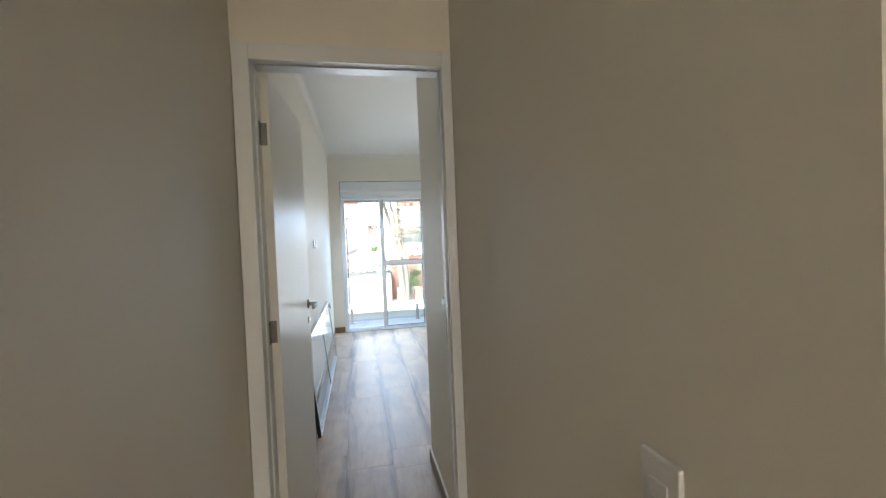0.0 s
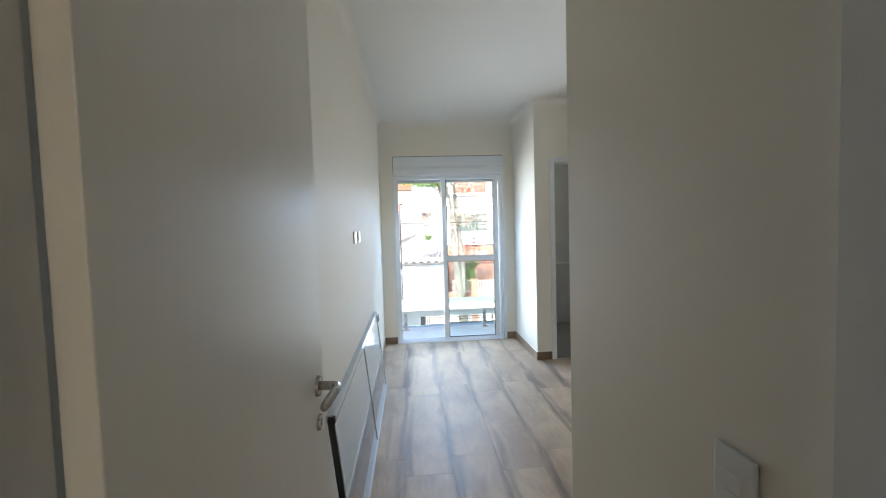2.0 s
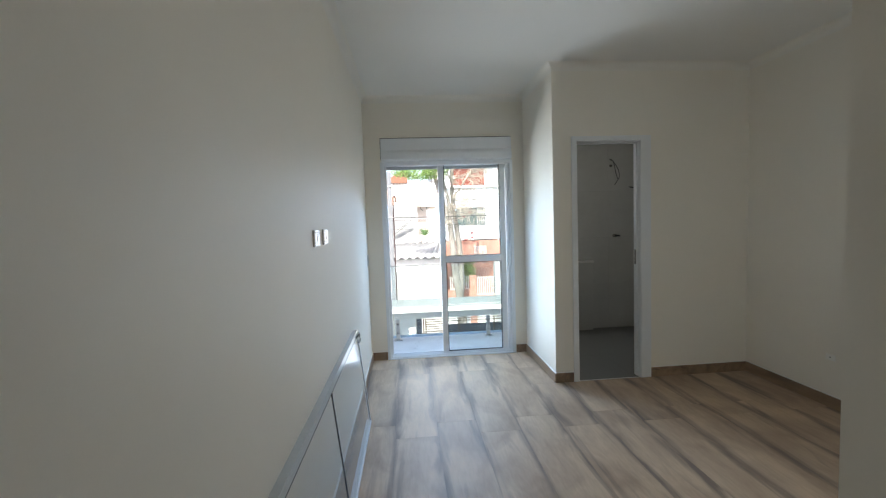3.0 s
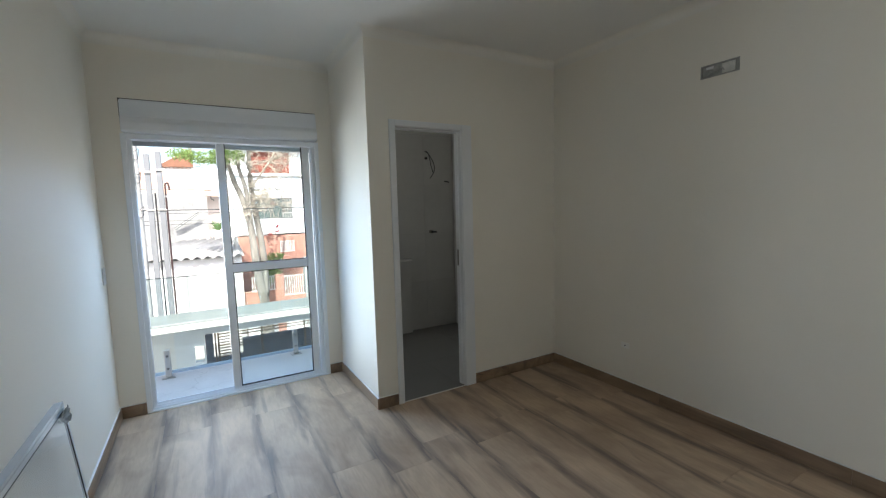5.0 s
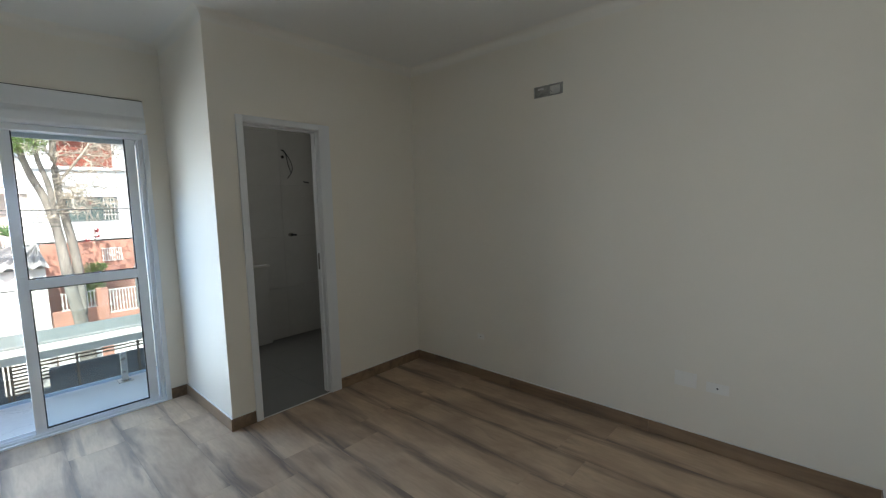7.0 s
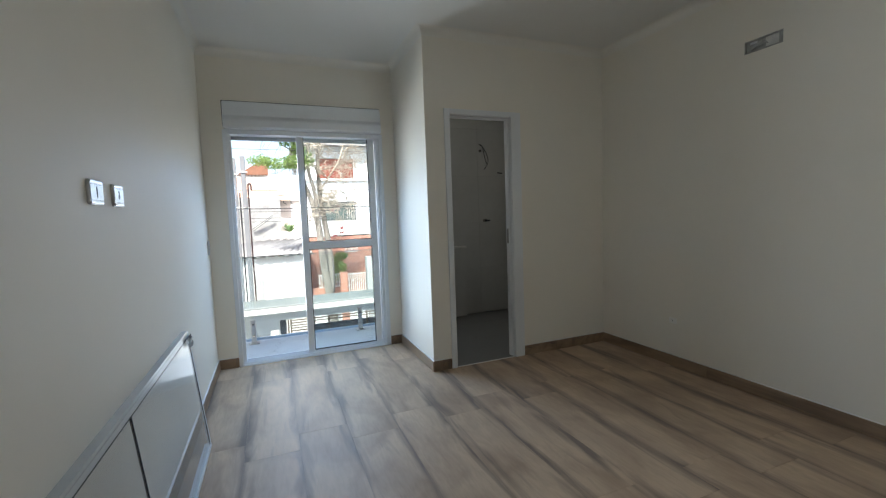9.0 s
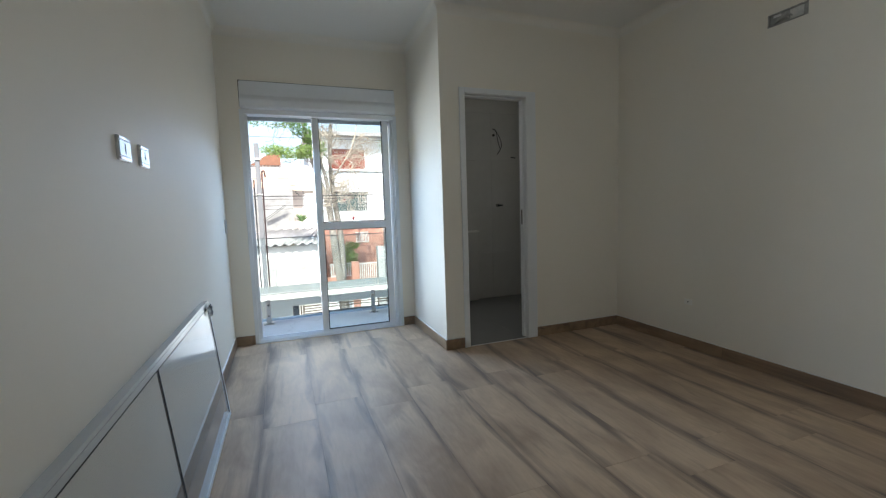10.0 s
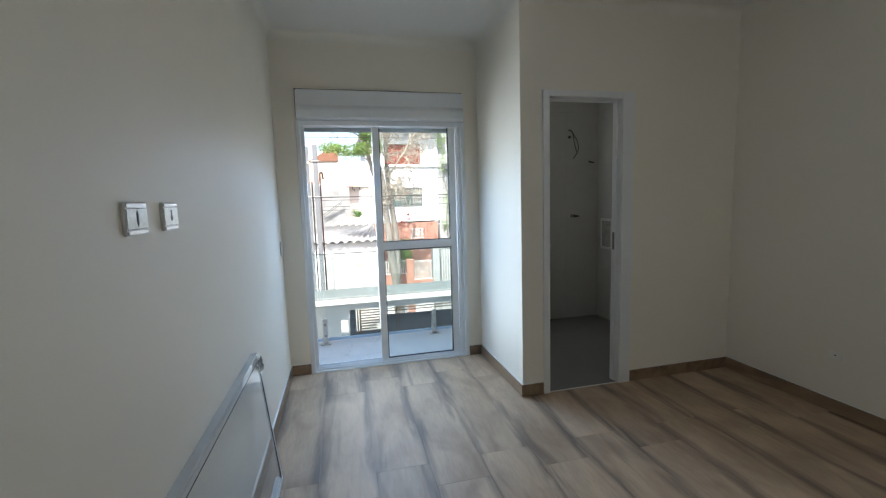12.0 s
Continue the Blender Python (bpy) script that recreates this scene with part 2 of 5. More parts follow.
def add_cracks(m, scale, width, strength):
    """Fine dark wandering cracks over the colour of a material."""
    nt = m.node_tree
    b = nt.nodes["Principled BSDF"]
    old = b.inputs["Base Color"].links[0].from_socket
    co = nt.nodes.new("ShaderNodeTexCoord")
    wob = nt.nodes.new("ShaderNodeTexNoise")
    wob.inputs["Scale"].default_value, wob.inputs["Detail"].default_value = 7.0, 5
    nt.links.new(co.outputs["Object"], wob.inputs["Vector"])
    off = nt.nodes.new("ShaderNodeVectorMath")
    off.operation = "MULTIPLY_ADD"
    off.inputs[1].default_value = (0.22, 0.22, 0.22)
    nt.links.new(wob.outputs["Color"], off.inputs[0]), nt.links.new(co.outputs["Object"], off.inputs[2])
    vor = nt.nodes.new("ShaderNodeTexVoronoi")
    vor.feature = "DISTANCE_TO_EDGE"
    vor.inputs["Scale"].default_value = scale
    nt.links.new(off.outputs[0], vor.inputs["Vector"])
    edge = nt.nodes.new("ShaderNodeMapRange")
    edge.inputs["From Max"].default_value = width
    edge.inputs["To Min"].default_value, edge.inputs["To Max"].default_value = strength, 0.0
    nt.links.new(vor.outputs[0], edge.inputs["Value"])
    mix = nt.nodes.new("ShaderNodeMix")
    mix.data_type = "RGBA"
    nt.links.new(edge.outputs[0], mix.inputs["Factor"]), nt.links.new(old, mix.inputs["A"])
    mix.inputs["B"].default_value = rgb(0.12, 0.12, 0.115)
    nt.links.new(mix.outputs["Result"], b.inputs["Base Color"])


add_cracks(SLAB, 2.6, 0.014, 0.3)
CANOPY = material("grey_waterproofed_slab", (0.20, 0.22, 0.21), 0.75, var=0.3, scale=2.2, fine=30, bump=0.3)
WHITEWASH = material("white_exterior_render", (0.78, 0.775, 0.76), 0.85, var=0.10, scale=1.0, fine=40, bump=0.3)
STAINED = material("stained_old_render", (0.46, 0.46, 0.45), 0.9, var=0.5, scale=2.2, fine=14, bump=0.4, second=(0.26, 0.26, 0.255))
BLUEWHITE = material("pale_blue_render", (0.70, 0.745, 0.78), 0.85, var=0.10, scale=1.2, fine=40, bump=0.3)
PINKWALL = material("pale_pink_render", (0.62, 0.55, 0.51), 0.85, var=0.15, scale=1.5, fine=30, bump=0.3)
BRICK = material("red_clay_brick", (0.34, 0.12, 0.075), 0.85, var=0.35, scale=3, fine=30, bump=0.4)
REDWALL = material("red_painted_wall", (0.50, 0.25, 0.185), 0.8, var=0.35, scale=2.0, fine=25, bump=0.3)
# tile colour set paler and pinker than ROOFTILE
PALETILE = material("pale_roof_tile", (0.52, 0.36, 0.285), 0.85, var=0.25, scale=4, fine=40, bump=0.3)
ROOFTILE = material("terracotta_roof_tile", (0.22, 0.105, 0.065), 0.85, var=0.35, scale=4, fine=40, bump=0.4)
FIBRO = material("weathered_fibre_cement", (0.33, 0.33, 0.33), 0.85, var=0.35, scale=2.0, fine=40, bump=0.3)
SHUTTER = material("red_brown_wood_shutter", (0.26, 0.065, 0.04), 0.55, var=0.3, scale=3, fine=40, bump=0.2, stretch=(1, 1, 6))
WINDARK = material("dark_window_glass", (0.10, 0.14, 0.14), 0.12, var=0.4, scale=2, fine=20, bump=0.0)
WINFRAME = material("grey_iron_frame", (0.16, 0.17, 0.17), 0.5, var=0.2, scale=10, fine=60, bump=0.05)
GATE = material("dark_grey_steel_gate", (0.085, 0.10, 0.125), 0.45, var=0.2, scale=3, fine=80, bump=0.03)
GLASSEDGE = material("blue_green_glass_edge", (0.42, 0.56, 0.72), 0.2, var=0.15, scale=6, fine=60, bump=0.0)
SLAT = material("bronze_anodised_slat", (0.17, 0.13, 0.10), 0.35, 0.6, var=0.2, scale=8, fine=80, bump=0.03)
WHITEIRON = material("white_painted_iron", (0.74, 0.72, 0.68), 0.5, var=0.12, scale=10, fine=80, bump=0.05)
POLE = material("grey_concrete_pole", (0.17, 0.18, 0.195), 0.8, var=0.25, scale=3, fine=40, bump=0.2)
PIPE = material("dark_red_conduit", (0.04, 0.02, 0.02), 0.5, var=0.3, scale=10, fine=60, bump=0.05)
BARK = material("grey_bark", (0.31, 0.28, 0.245), 0.9, var=0.7, scale=5, fine=40, bump=0.7, stretch=(1, 1, 0.35))
TWIG = material("pale_bare_twig", (0.46, 0.40, 0.33), 0.85, var=0.3, scale=8, fine=60, bump=0.2)
def leaf_material(name, colour, through):
    """Thin leaves: part of the light is scattered back, part passes through."""
    m = material(name, colour, 0.55, var=0.5, scale=2.5, fine=12, bump=0.0)
    nt = m.node_tree
    tr = nt.nodes.new("ShaderNodeBsdfTranslucent")
    tr.inputs[0].default_value = rgb(*through)
    mix = nt.nodes.new("ShaderNodeMixShader")
    mix.inputs[0].default_value = 0.45
    nt.links.new(nt.nodes["Principled BSDF"].outputs[0], mix.inputs[1])
    nt.links.new(tr.outputs[0], mix.inputs[2])
    nt.links.new(mix.outputs[0], nt.nodes["Material Output"].inputs[0])
    return m


LEAF = leaf_material("light_green_leaf", (0.27, 0.40, 0.14), (0.34, 0.48, 0.16))
LEAF2 = leaf_material("deep_green_leaf", (0.15, 0.26, 0.11), (0.20, 0.34, 0.12))
REDLEAF = material("red_leaf", (0.35, 0.03, 0.035), 0.5, var=0.5, scale=6, fine=20, bump=0.0)
PINKSPOT = material("pale_pink_paint", (0.75, 0.45, 0.60), 0.8, var=0.2, scale=8, fine=40, bump=0.1)
YELLOWSPOT = material("pale_yellow_paint", (0.80, 0.72, 0.35), 0.8, var=0.2, scale=8, fine=40, bump=0.1)
POT = material("white_clay_pot", (0.66, 0.63, 0.58), 0.7, var=0.2, scale=8, fine=40, bump=0.1)
ASPHALT = material("asphalt", (0.055, 0.055, 0.055), 0.9, var=0.3, scale=1.2, fine=60, bump=0.4)
PAVING = material("grey_paving", (0.30, 0.29, 0.27), 0.85, var=0.3, scale=1.5, fine=30, bump=0.3)


# ---------- mesh helpers ----------
def mesh_of(name, bm, mat, smooth=False):
    me = bpy.data.meshes.new(name)
    bmesh.ops.recalc_face_normals(bm, faces=bm.faces)
    bm.to_mesh(me)
    bm.free()
    me.materials.append(mat)
    if smooth:
        for p in me.polygons:
            p.use_smooth = True
    return me


def thing(name, label, category, at=(0, 0, 0), group="", kind=""):
    ob = new(name)
    ob.location = at
    ob.empty_display_size = 0.1
    return tagged(ob, label, category, group, kind)


def part(name, bm, mat, parent, label="", smooth=False):
    """A mesh given in world coordinates, linked under a thing or a part."""
    ob = new(name, mesh_of(name, bm, mat, smooth))
    ob.parent = parent
    at = Vector((0, 0, 0))
    p = parent
    while p:
        at = at + p.location
        p = p.parent
    ob.data.transform(Matrix.Translation(-at))
    if label:
        tagged(ob, label)
    return ob


def solo(name, bm, mat, label, category, group="", kind="", smooth=False):
    return tagged(new(name, mesh_of(name, bm, mat, smooth)), label, category, group, kind)


def add_box(bm, x0, x1, y0, y1, z0, z1, bevel=0.0, turn=None):
    m = Matrix.LocRotScale(((x0 + x1) / 2, (y0 + y1) / 2, (z0 + z1) / 2), None, (abs(x1 - x0), abs(y1 - y0), abs(z1 - z0)))
    if turn is not None:
        m = turn @ m
    r = bmesh.ops.create_cube(bm, size=1.0, matrix=m)
    if bevel:
        es = {e for v in r["verts"] for e in v.link_edges}
        bmesh.ops.bevel(bm, geom=list(es), offset=bevel, segments=2, profile=0.5, affect="EDGES")
    return bm


def box(*a, bevel=0.0, turn=None):
    return add_box(bmesh.new(), *a, bevel=bevel, turn=turn)


def boxes(*rows, bevel=0.0):
    bm = bmesh.new()
    for r in rows:
        add_box(bm, *r, bevel=bevel)
    return bm


def add_rod(bm, a, b, r, r2=None, seg=10):
    a, b = Vector(a), Vector(b)
    d = b - a
    m = Matrix.Translation((a + b) / 2) @ d.to_track_quat("Z", "Y").to_matrix().to_4x4()
    bmesh.ops.create_cone(bm, cap_ends=True, segments=seg, radius1=r, radius2=r if r2 is None else r2, depth=d.length, matrix=m)
    return bm


def add_tube(bm, pts, radii, seg=8):
    """A tapered tube through the points."""
    pts = [Vector(p) for p in pts]
    rings = []
    for i, p in enumerate(pts):
        d = (pts[min(i + 1, len(pts) - 1)] - pts[max(i - 1, 0)]).normalized()
        q = d.to_track_quat("Z", "Y")
        rings.append([bm.verts.new(p + q @ Vector((math.cos(k * math.tau / seg) * radii[i], math.sin(k * math.tau / seg) * radii[i], 0))) for k in range(seg)])
    for a, b in zip(rings, rings[1:]):
        for k in range(seg):
            bm.faces.new((a[k], a[(k + 1) % seg], b[(k + 1) % seg], b[k]))
    bm.faces.new(rings[0][::-1])
    bm.faces.new(rings[-1])
    return bm


def curve_pts(ctrl, n=16):
    """Smooth points through control points (Catmull-Rom)."""
    c = [Vector(p) for p in ctrl]
    c = [c[0] * 2 - c[1]] + c + [c[-1] * 2 - c[-2]]
    out = []
    for i in range(1, len(c) - 2):
        for k in range(n):
            t = k / n
            out.append(0.5 * ((2 * c[i]) + (c[i + 1] - c[i - 1]) * t + (2 * c[i - 1] - 5 * c[i] + 4 * c[i + 1] - c[i + 2]) * t * t + (3 * c[i] - c[i - 1] - 3 * c[i + 1] + c[i + 2]) * t ** 3))
    out.append(c[-2])
    return out


def wire_bm(ctrl, r, n=10, seg=6):
    p = curve_pts(ctrl, n)
    return add_tube(bmesh.new(), p, [r] * len(p), seg)


def add_prism(bm, profile, a, b, up=(0, 0, 1)):
    """A profile [(out, up)] swept from a to b; 'out' points to the left of the way."""
    a, b = Vector(a), Vector(b)
    d = (b - a).normalized()
    left = Vector(up).cross(d)
    ra = [bm.verts.new(a + left * o + Vector(up) * h) for o, h in profile]
    rb = [bm.verts.new(b + left * o + Vector(up) * h) for o, h in profile]
    n = len(profile)
    for k in range(n):
        bm.faces.new((ra[k], ra[(k + 1) % n], rb[(k + 1) % n], rb[k]))
    bm.faces.new(ra[::-1])
    bm.faces.new(rb)
    return bm


# ---------- plan (metres) ----------
XW, XE = -0.37, 3.105           # bedroom west and east walls
XP = 0.45                       # east wall of the entry passage and hall
YS, YN = 2.64, 6.78             # bedroom south wall, balcony-door wall
YD0, YD1 = 1.705, 1.85          # wall with the bedroom door
XB, YB = 1.315, 5.865           # corner of the bathroom block
YB1 = 5.955                     # bathroom side of its front wall
YBB = 7.66                      # bathroom back wall
ZC = 2.76                       # ceiling
# unseen hall end, set far back so the added lamp lights more evenly
HALL_Y = -4.85

# ---------- walls, floors, ceilings ----------
def structure(name, bm, mat, label):
    return solo(name, bm, mat, label, "wall" if "wall" in name else name.split("_")[0], kind="structure")


structure("wall_west", box(XW - 0.15, XW, HALL_Y - 0.15, 7.02, -0.2, ZC), WALL, "smooth off-white painted wall along passage and bedroom")
structure("wall_north", boxes((XW, -0.205, YN, 7.0, -0.2, ZC), (1.192, XB, YN, 7.0, -0.2, ZC), (-0.205, 1.192, YN, 7.0, 2.096, ZC)), WALL, "off-white wall around the balcony door")
structure("wall_bathroom_west", box(XB, XB + 0.15, YB1, YBB + 0.15, -0.2, ZC), WALL, "off-white painted pier wall beside the balcony door")
structure("wall_bathroom_front", boxes((XB, 1.50, YB, YB1, -0.2, ZC), (2.118, XE, YB, YB1, -0.2, ZC), (1.50, 2.118, YB, YB1, 2.125, ZC)), WALL, "off-white painted wall with the bathroom doorway")
hole_y0, hole_y1, hole_z0, hole_z1 = 4.335, 4.565, 2.270, 2.350
structure("wall_east", boxes((XE, XE + 0.15, YS - 0.15, hole_y0, -0.2, ZC), (XE, XE + 0.15, hole_y1, YBB + 0.15, -0.2, ZC), (XE, XE + 0.15, hole_y0, hole_y1, -0.2, hole_z0), (XE, XE + 0.15, hole_y0, hole_y1, hole_z1, ZC)), WALL, "long bare off-white bedroom wall")
structure("wall_south", box(XP + 0.15, XE, YS - 0.15, YS, -0.2, ZC), WALL, "off-white painted bedroom wall")
structure("wall_passage", boxes((XP, XP + 0.15, 0.285, YS, -0.2, ZC), (XP, XP + 0.15, HALL_Y, -0.75, -0.2, ZC)), WALL, "off-white wall of the hall and entry passage")
structure("wall_hall_side", boxes((XP + 0.15, 1.9, 0.285, 0.435, -0.2, ZC), (XP + 0.15, 1.9, -0.90, -0.75, -0.2, ZC), (1.9, 2.05, -0.90, 0.435, -0.2, ZC)), WALL, "off-white walls of the side hall")
structure("wall_door", boxes((XW, XP, YD0, YD1, 2.135, ZC)), WALL, "off-white wall above the bedroom door")
structure("wall_hall_end", box(XW, XP, HALL_Y - 0.15, HALL_Y, -0.2, ZC), WALL, "off-white end wall of the hall")
# the unseen opening in this wall is made up for the fill lamp
structure("wall_bathroom_back", boxes((XB + 0.15, 1.52, YBB, YBB + 0.15, -0.2, ZC), (2.08, XE, YBB, YBB + 0.15, -0.2, ZC), (1.52, 2.08, YBB, YBB + 0.15, -0.2, 1.40), (1.52, 2.08, YBB, YBB + 0.15, 2.06, ZC)), WALL, "rendered back wall of the bathroom")
structure("ceiling", boxes((XW, XE, YD1, YN, ZC, ZC + 0.12)), CEILING, "smooth white bedroom ceiling")
structure("ceiling_hall", boxes((XW, XP, HALL_Y, YD1, ZC + 0.004, ZC + 0.12), (XP, 1.9, -0.75, 0.285, ZC + 0.004, ZC + 0.12)), CEILING, "smooth white hall ceiling")
structure("ceiling_bathroom", box(XB + 0.15, XE, YB1, YBB, 2.55, 2.60), CEILING, "white bathroom ceiling")
# unseen slab, widened past the house so that its shade covers the balcony
structure("roof", box(-6.0, 7.5, -5.2, 7.25, ZC + 0.12, ZC + 0.45), WHITEWASH, "flat rendered roof slab with parapet, unseen, widened to shade the balcony")
structure("lower_storey_wall", box(-0.52, 3.255, -5.0, 6.95, -3.0, -0.2), WHITEWASH, "rendered ground floor of the house")

# cornice: a small cove between wall and ceiling
def cove(name, a, b, ma, mb):
    """Cornice from a to b; ma, mb: +1 mitre at an outer corner, -1 at an inner corner, 0 butt end."""
    prof = [(0.0, 0.0)] + [(0.056 * (1 - math.sin(k * math.pi / 20)), 0.066 * (math.cos(k * math.pi / 20) - 1)) for k in range(11)]
    p, q = Vector((*a, ZC)), Vector((*b, ZC))
    d = (q - p).normalized()
    left = Vector((0, 0, 1)).cross(d)
    bm = bmesh.new()
    ra = [bm.verts.new(p - d * ma * o + left * o + Vector((0, 0, h))) for o, h in prof]
    rb = [bm.verts.new(q + d * mb * o + left * o + Vector((0, 0, h))) for o, h in prof]
    n = len(prof)
    for k in range(n):
        bm.faces.new((ra[k], ra[(k + 1) % n], rb[(k + 1) % n], rb[k]))
    bm.faces.new(ra[::-1])
    bm.faces.new(rb)
    return solo(name, bm, CORNICE, "white plaster cove cornice", "cornice", kind="structure")


cove("cornice_trim", (XW, YN), (XW, YD1), -1, 0)
cove("cornice_trim", (XB, YN), (XW, YN), -1, -1)
cove("cornice_trim", (XB, YB), (XB, YN), 1, -1)
cove("cornice_trim", (XE, YB), (XB, YB), -1, 1)
cove("cornice_trim", (XE, YS), (XE, YB), -1, -1)
cove("cornice_trim", (XP, YS), (XE, YS), 1, -1)


# skirting: lengths of brown porcelain, with a sealant bead along the top
def skirting(name, a, b, ext0=0.0, ext1=0.0):
    a, b = Vector((*a, 0)), Vector((*b, 0))
    d = (b - a).normalized()
    a, b = a - d * ext0, b + d * ext1
    base = thing(name, "brown wood-look porcelain skirting along the wall", "skirting", kind="structure")
    n = max(1, round((b - a).length / 1.2))
    left = Vector((0, 0, 1)).cross(d)
    for i in range(n):
        p, q = a + (b - a) * (i / n) + d * 0.001, a + (b - a) * ((i + 1) / n) - d * 0.001
        prof = [(0, 0.002), (0.012, 0.002), (0.012, 0.0855), (0.0105, 0.0875), (0, 0.0875)]
        bm = add_prism(bmesh.new(), prof, p, q)
        ob = part("skirting_piece", bm, SKIRT, base)
    part("sealant_bead", add_prism(bmesh.new(), [(0, 0.0875), (0.009, 0.0875), (0, 0.0915)], a, b), SEALANT, base, "thin white sealant bead")


skirting("baseboard_west", (XW, YN), (XW, YD1))
skirting("baseboard_north_a", (-0.205, YN), (XW, YN), 0, -0.012)
skirting("baseboard_north_b", (XB, YN), (1.195, YN), -0.012, 0)
skirting("baseboard_pier", (XB, YB), (XB, YN), 0.012, 0)
skirting("baseboard_bath_a", (1.474, YB), (XB, YB), 0, 0)
skirting("baseboard_bath_b", (XE, YB), (2.19, YB), -0.012, 0)
skirting("baseboard_east", (XE, YS), (XE, YB))
skirting("baseboard_south", (XP, YS), (XE, YS), 0, -0.012)
skirting("baseboard_passage", (XP, YD1 + 0.0), (XP, YS), 0, 0.012)
skirting("baseboard_hall_east", (XP, 0.285), (XP, YD0), 0, 0)
skirting("baseboard_hall_west", (XW, YD0), (XW, HALL_Y))

# bathroom shell: tiled walls and floor
bath_wall = thing("wall_bathroom_tiling", "pale grey large-format bathroom wall tiles", "wall tiling", kind="structure")
part("grout", boxes((2.08, XE, YBB - 0.008, YBB, -0.02, 2.55), (XB + 0.15, 2.08, YBB - 0.008, YBB, -0.02, 1.18), (XE - 0.008, XE, YB1, YBB - 0.008, -0.02, 2.55), (XB + 0.15, XB + 0.158, YB1, YBB - 0.008, -0.02, 2.55)), BATHGROUT, bath_wall)
bath_floor = thing("floor_bathroom", "matt grey bathroom floor tiles", "floor", kind="structure")
part("screed", box(XB + 0.15, XE, YB1, YBB, -0.2, -0.028), BATHGROUT, bath_floor)


# ---------- balcony door with its roller-shutter box ----------
def balcony_door():
    w = thing("window_1", "white aluminium sliding balcony door, one leaf slid open", "balcony door", (0.48, YN, 0), kind="structure")
    x0, x1, z1 = -0.205, 1.192, 2.095
    y0, y1 = YN - 0.012, YN + 0.125
    fr = part("window_frame", boxes((x0, x0 + 0.034, y0, y1, 0.0, z1), (x1 - 0.034, x1, y0, y1, 0.0, z1), (x0 + 0.034, x1 - 0.034, y0, y1, z1 - 0.04, z1), bevel=0.003), ALU, w)
    # stepped tracks of the jambs, head and threshold
    for xs in (x0 + 0.034, x1 - 0.034 - 0.026):
        part("jamb_track", boxes((xs, xs + 0.026, y0 + 0.026, y0 + 0.042, 0.012, z1 - 0.04), (xs, xs + 0.026, y0 + 0.094, y0 + 0.108, 0.012, z1 - 0.04)), ALU, w)
    part("window_sill", boxes((x0 + 0.034, x1 - 0.034, y0, y1, 0.0, 0.012), (x0 + 0.034, x1 - 0.034, y0 + 0.02, y0 + 0.026, 0.012, 0.028), (x0 + 0.034, x1 - 0.034, y0 + 0.068, y0 + 0.074, 0.012, 0.028), (x0 + 0.034, x1 - 0.034, y0 + 0.108, y0 + 0.116, 0.012, 0.034)), ALU, w, "white aluminium threshold with two running tracks")

    def leaf(name, xa, xb, ya, label):
        yb = ya + 0.036
        zb, zt, zl0, zl1 = 0.002, 2.094, 1.014, 1.082
        s = 0.058
        lf = part(name, boxes((xa, xa + s, ya, yb, zb, zt), (xb - s, xb, ya, yb, zb, zt), (xa + s, xb - s, ya, yb, zb, zb + 0.038), (xa + s, xb - s, ya, yb, zt - 0.030, zt), (xa + s, xb - s, ya + 0.002, yb - 0.002, zl0, zl1), bevel=0.003), ALU, w, label)
        for za, zc in ((zb + 0.038, zl0), (zl1, zt - 0.030)):
            g = 0.007
            part("gasket", boxes((xa + s, xa + s + g, ya + 0.008, yb - 0.008, za, zc), (xb - s - g, xb - s, ya + 0.008, yb - 0.008, za, zc), (xa + s + g, xb - s - g, ya + 0.008, yb - 0.008, za, za + g), (xa + s + g, xb - s - g, ya + 0.008, yb - 0.008, zc - g, zc)), GASKET, lf, "black rubber glazing gasket")
            p = part("pane", box(xa + s + g, xb - s - g, ya + 0.016, ya + 0.020, za + g, zc - g), PANE, lf, "clear glass pane")
            p.visible_shadow = False
        return lf

    leaf("sliding_leaf", 0.397, 1.115, y0 + 0.050, "white leaf with a middle rail, slid in front")
    part("leaf_lock", box(0.414, 0.438, y0 + 0.044, y0 + 0.050, 1.00, 1.10, bevel=0.003), ALU, w, "small white recessed lock")
    # the bottom bar of the rolled-up shutter
    part("shutter_bar", boxes((x0 + 0.034, x1 - 0.034, y0 + 0.111, y0 + 0.123, 2.022, z1 - 0.04), (x0 + 0.034, x1 - 0.034, y0 + 0.106, y0 + 0.124, 2.022, 2.036)), ALU_GREY, w, "grey end slat of the rolled-up shutter")
    return w


balcony_door()


def shutter_box():
    t = thing("shutter_box", "white roller-shutter box over the balcony door", "shutter box", (0.48, YN, 2.09))
    x0, x1 = -0.192, 1.178
    prof = [(0.0, 2.331), (0.026, 2.331), (0.028, 2.322), (0.030, 2.212), (0.034, 2.206), (0.052, 2.182), (0.057, 2.168), (0.057, 2.116), (0.048, 2.099), (0.0, 2.096)]
    bm = bmesh.new()
    add_prism(bm, [(o, h) for o, h in prof], (x1, YN, 0), (x0, YN, 0))
    bmesh.ops.bevel(bm, geom=[e for e in bm.edges if abs(e.verts[0].co.x - e.verts[1].co.x) < 1e-5], offset=0.006, segments=2, affect="EDGES")
    part("cover", bm, ALU, t)
    part("shadow_gap", boxes((x0 - 0.003, x1, YN - 0.0045, YN - 0.0005, 2.331, 2.340), (x0 - 0.006, x0 - 0.001, YN - 0.0045, YN - 0.0005, 2.12, 2.340)), DARKHOLE, t, "dark open joint along the top edge")
    return t


shutter_box()


